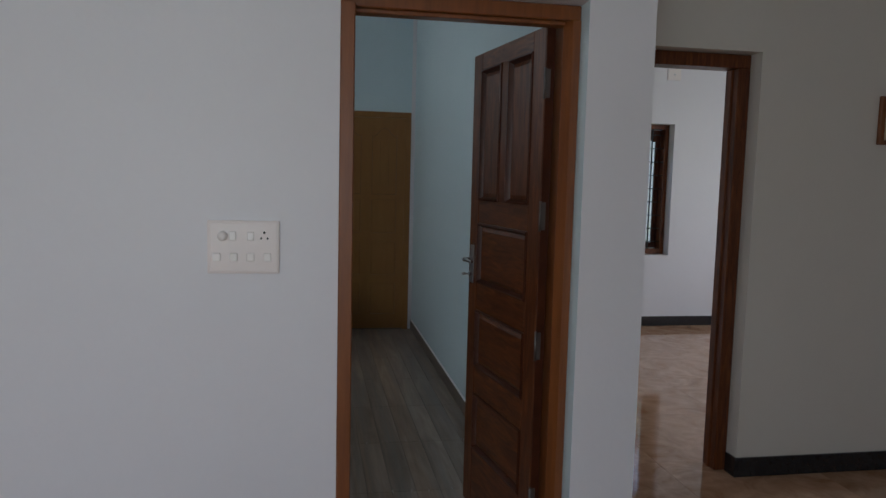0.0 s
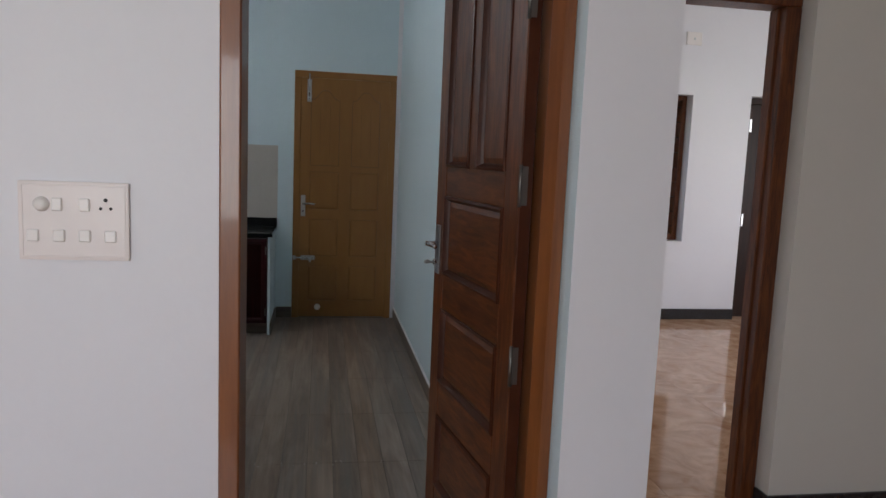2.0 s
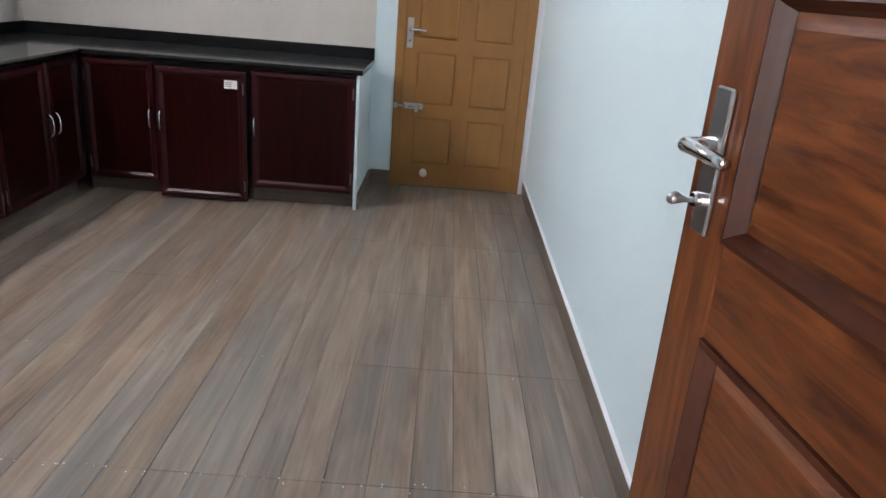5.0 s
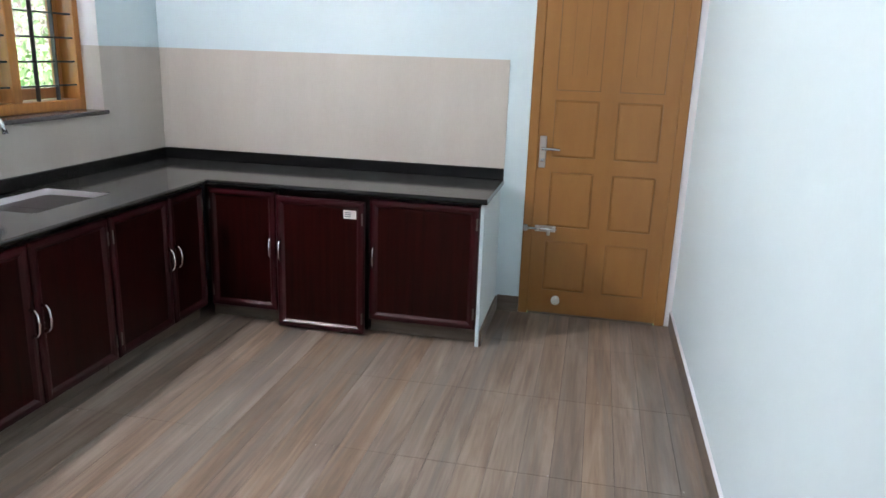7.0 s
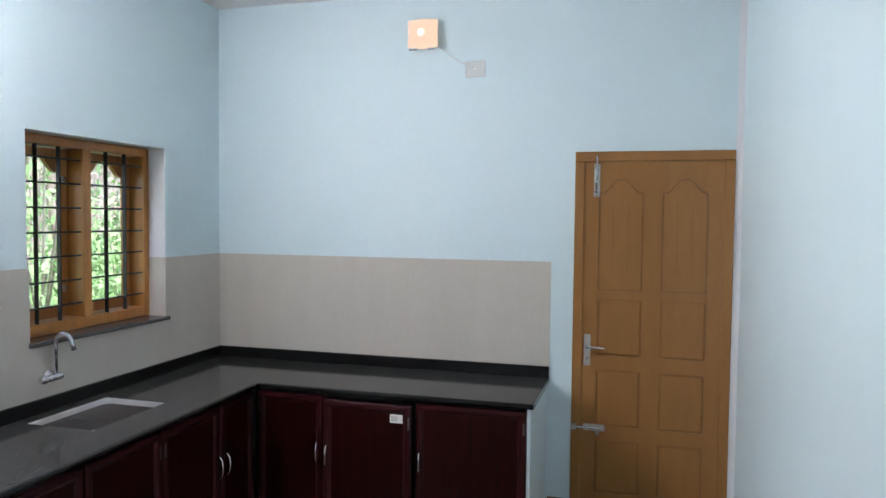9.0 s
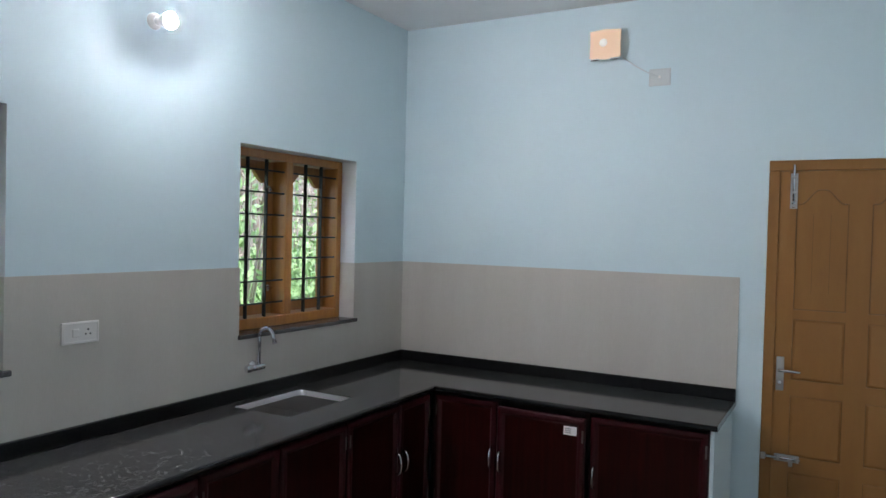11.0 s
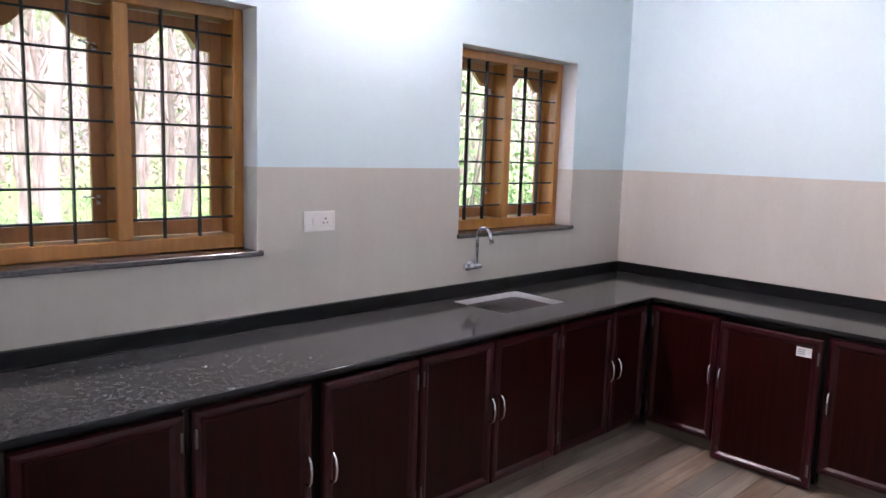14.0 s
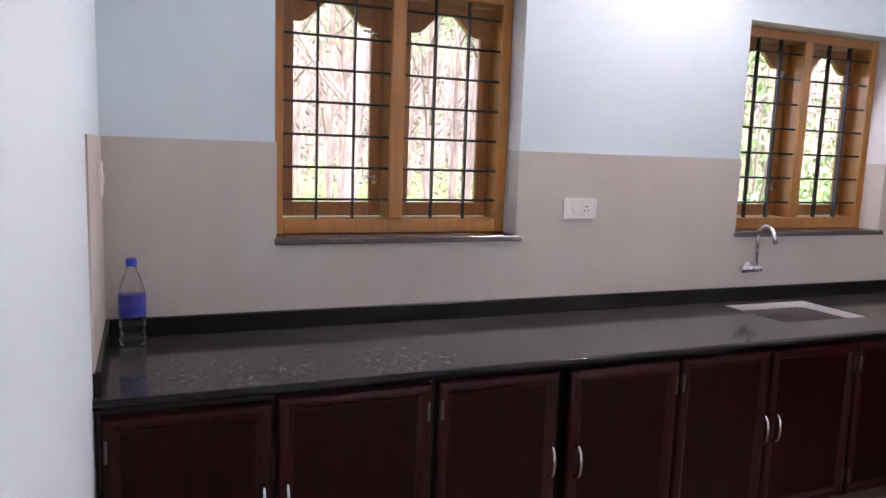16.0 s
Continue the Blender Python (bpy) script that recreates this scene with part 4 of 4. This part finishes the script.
def tree(i):
    t = thing("plantation_tree", pose(0, 0, -0.45), "slender pale-barked tree with a thin green crown on grass", "tree", "plantation trees")
    lean = Vector((rng.uniform(-0.5, 0.5), rng.uniform(-0.9, 0.9), 0))
    h = rng.uniform(8, 11)
    trunk = [lean * (max(z, 0) / h) ** 1.3 + Vector((0.06 * math.sin(z * 1.7 + i), 0.06 * math.cos(z * 1.3 + i), z)) for z in (-0.2, 0.15, 0.6, 1.5, 2.5, 3.5, 4.5, 5.5, 6.5, h)]
    r = rng.uniform(0.08, 0.13)
    bm = tube(trunk, [r * 1.7, r * 1.3, r * 1.1, r, r * 0.97, r * 0.93, r * 0.85, r * 0.7, r * 0.5, 0.02], 10)
    for k in range(4):
        p = trunk[4 + k]
        a = rng.uniform(0, 6.28)
        d = Vector((math.cos(a), math.sin(a), 1.1))
        tube([p, p + d * 0.7, p + d * 1.5 + Vector((0, 0, 0.4)), p + d * 2.2 + Vector((0, 0, 1.2))], [r * 0.45, r * 0.36, r * 0.24, 0.012], 7, bm)
    part("trunk", bm, BARK, t, smooth=True)
    crown = new("crown", leaf_cloud(620, (1.3, 1.3, 1.3), h - 0.6, 0.17))
    crown.parent = t
    return t


kinds = [tree(i) for i in range(4)]
spots = []
for r, x in enumerate((-11, -14, -17, -20.5, -24, -28, -32, -37, -42)):
    step = 2.3
    n = int((10 - x * 1.1) / step)
    for k in range(n):
        y = 2.2 - x * 0.42 + (k - n / 2) * step + rng.uniform(-0.5, 0.5)
        spots.append((x + rng.uniform(-0.5, 0.5), y))
for i, (x, y) in enumerate(spots):
    m = pose(x, y, -0.45, 0, 0, rng.uniform(0, 360))
    if i < 4:
        kinds[i].matrix_world = m
    else:
        copy_thing(kinds[rng.randrange(4)], m)



def shrub(x, y, h, n):
    """A leafy young tree: a few thin stems and loose leaves from the ground up."""
    s = thing("green_shrub", pose(x, y, -0.45), "leafy bright green young tree among the pale trunks", "shrub", "green young trees")
    for k in range(4):
        a = rng.uniform(0, 6.28)
        d = Vector((math.cos(a) * 0.5, math.sin(a) * 0.5, 1))
        part("stem", tube([(0, 0, -0.1), d * (h * 0.3), d * (h * 0.55) + Vector((0, 0, 0.3)), d * (h * 0.75) + Vector((0, 0, 0.6))], [0.03, 0.025, 0.016, 0.006], 7), BARK, s, smooth=True)
    leaves = new("foliage", leaf_cloud(n, (h * 0.16, h * 0.16, h * 0.40), h * 0.55, 0.20))
    leaves.parent = s


for place in ((-9.6, 12.9, 4.8, 700), (-12.0, 15.2, 4.4, 600), (-11.0, 16.6, 1.9, 500), (-13.5, 19.8, 2.0, 500)):
    shrub(*place)

verts, faces = [], []
for i in range(22000):
    x, y = -3.2 - 22 * rng.random() ** 1.6, rng.uniform(-6, 26)
    h, a = rng.uniform(0.05, 0.17), rng.uniform(0, 6.28)
    dx, dy = 0.02 * math.cos(a), 0.02 * math.sin(a)
    bx, by = rng.gauss(0, 0.08), rng.gauss(0, 0.08)
    k = len(verts)
    verts += [(x - dx, y - dy, -0.46), (x + dx, y + dy, -0.46), (x + bx, y + by, -0.45 + h)]
    faces.append((k, k + 1, k + 2))
me = bpy.data.meshes.new("grass_tufts")
me.from_pydata(verts, [], faces)
me.materials.append(LEAF)
tagged(new("grass_tufts", me), "uneven green grass and weeds below the windows", "grass", kind="stuff")

for kind, count, mat, label in (("far_woods", 6000, LEAF, "far thin green woods beyond the plantation"), ("dry_leaves", 22000, DRY, "pale tan dry leaves of the far woods")):
    verts, faces = [], []
    for i in range(count):
        x = -rng.uniform(44, 66) if mat is LEAF else -14 - 50 * rng.random() ** 0.7
        y = 2.5 - x * rng.uniform(-0.15, 1.5)
        z = -0.4 + 13 * rng.random() ** (1.6 if mat is LEAF else 1.9)
        e = Euler([rng.uniform(0, 6.28) for _ in range(3)]).to_matrix()
        s = rng.uniform(0.2, 0.5) * min(1.0, -x / 45)
        k = len(verts)
        verts += [tuple(Vector((x, y, z)) + e @ Vector(p) * s) for p in ((-0.5, 0, 0), (0, -0.3, 0.1), (0.5, 0, 0), (0, 0.3, 0.1))]
        faces.append((k, k + 1, k + 2, k + 3))
    me = bpy.data.meshes.new(kind)
    me.from_pydata(verts, [], faces)
    me.materials.append(mat)
    tagged(new(kind, me), label, "woods", kind="stuff")

# hazy line of trees far off, uneven along its top
bm = bmesh.new()
last = None
for k in range(121):
    y = -60 + k * 1.9
    x = -92 + 0.0035 * (y - 40) ** 2 * 0.6
    h = 27 + 3.5 * noise.noise((y * 0.11, 3.0, 0.0)) + 2.0 * noise.noise((y * 0.45, 7.0, 0.0))
    pair = [bm.verts.new((x, y, -0.5)), bm.verts.new((x - 1.5, y, h))]
    if last:
        bm.faces.new((last[0], pair[0], pair[1], last[1]))
    last = pair
tagged(mesh_object("backdrop", bm, HAZE), "hazy pale line of far trees", "backdrop", kind="structure")

# pale slab added outside the far room, for the overexposed white in its window
tagged(mesh_object("boundary_wall", box(0.6, YF + 3.2, -0.5, 9.0, YF + 3.35, 2.7, 0.004), PLASTER), "pale slab added outside the far window for its blown-out white", "wall", kind="structure")

# ---- floor tiles, last ----


def tiles(parent, name, xs, ys, mat, gap, bevel=0.0015, gap_y=0.0):
    """Single tiles between the lines xs and ys, laid on a floor; alike ones share a mesh."""
    made = {}
    for x0, x1 in zip(xs, xs[1:]):
        for y0, y1 in zip(ys, ys[1:]):
            key = (round(x1 - x0, 3), round(y1 - y0, 3))
            if key not in made:
                w, h = key[0] / 2 - gap / 2, key[1] / 2 - (gap_y or gap) / 2
                ob = mesh_object(name, box(-w, -h, -0.006, w, h, 0, bevel), mat)
                made[key] = ob.data
            else:
                ob = new(name, made[key])
            ob.parent = parent
            ob.location = ((x0 + x1) / 2, (y0 + y1) / 2, 0)


kitchen_floor, hall_floor, room_floor = bpy.data.objects["floor_kitchen"], bpy.data.objects["floor_hall"], bpy.data.objects["floor_room"]
P = 0.1167
xs = [XW] + [0.443 + P * k for k in range(-21, 6)] + [XE]
ys = [2.15] + [2.38 + 0.64 * k for k in range(7)] + [YF]
tiles(kitchen_floor, "plank_tile", xs, ys, PLANK, 0.0022, 0.0006, 0.0012)
tiles(hall_floor, "marble_tile", [-3.0 + 0.8 * k for k in range(10)], [-2.0, -1.77, -0.97, -0.17, 0.63, 1.43, 2.15], MARBLE, 0.001, 0.0005)
tiles(room_floor, "marble_tile", [XH, 2.0, 2.8, 3.6, 4.2], [2.15, Y2B], MARBLE, 0.001, 0.0005)
tiles(room_floor, "marble_tile", [XH, 2.0, 2.8, 3.6, 4.4, 5.2, 6.0], [Y2B, 3.95, 4.75, 5.55, 6.35, YF], MARBLE, 0.001, 0.0005)

# specks of white grout left along the joints
speck = random.Random(9)
bm = bmesh.new()
for y in ys[1:-1]:
    for x in xs[1:-1]:
        for k in range(4 if y < 4.1 else 1):
            if speck.random() < (0.75 if y < 4.1 else 0.3):
                px, py, r = x + speck.gauss(0.0, 0.03), y + speck.gauss(0, 0.012), speck.uniform(0.0015, 0.0035)
                if XW + 0.02 < px < XE - 0.02:
                    bmesh.ops.create_icosphere(bm, subdivisions=1, radius=r, matrix=Matrix.Translation((px, py, 0.0004)) @ Matrix.Diagonal((1, 1, 0.3, 1)))
tagged(mesh_object("grout_specks", bm, DUST), "white grout specks along the floor joints", "grout specks", kind="stuff")
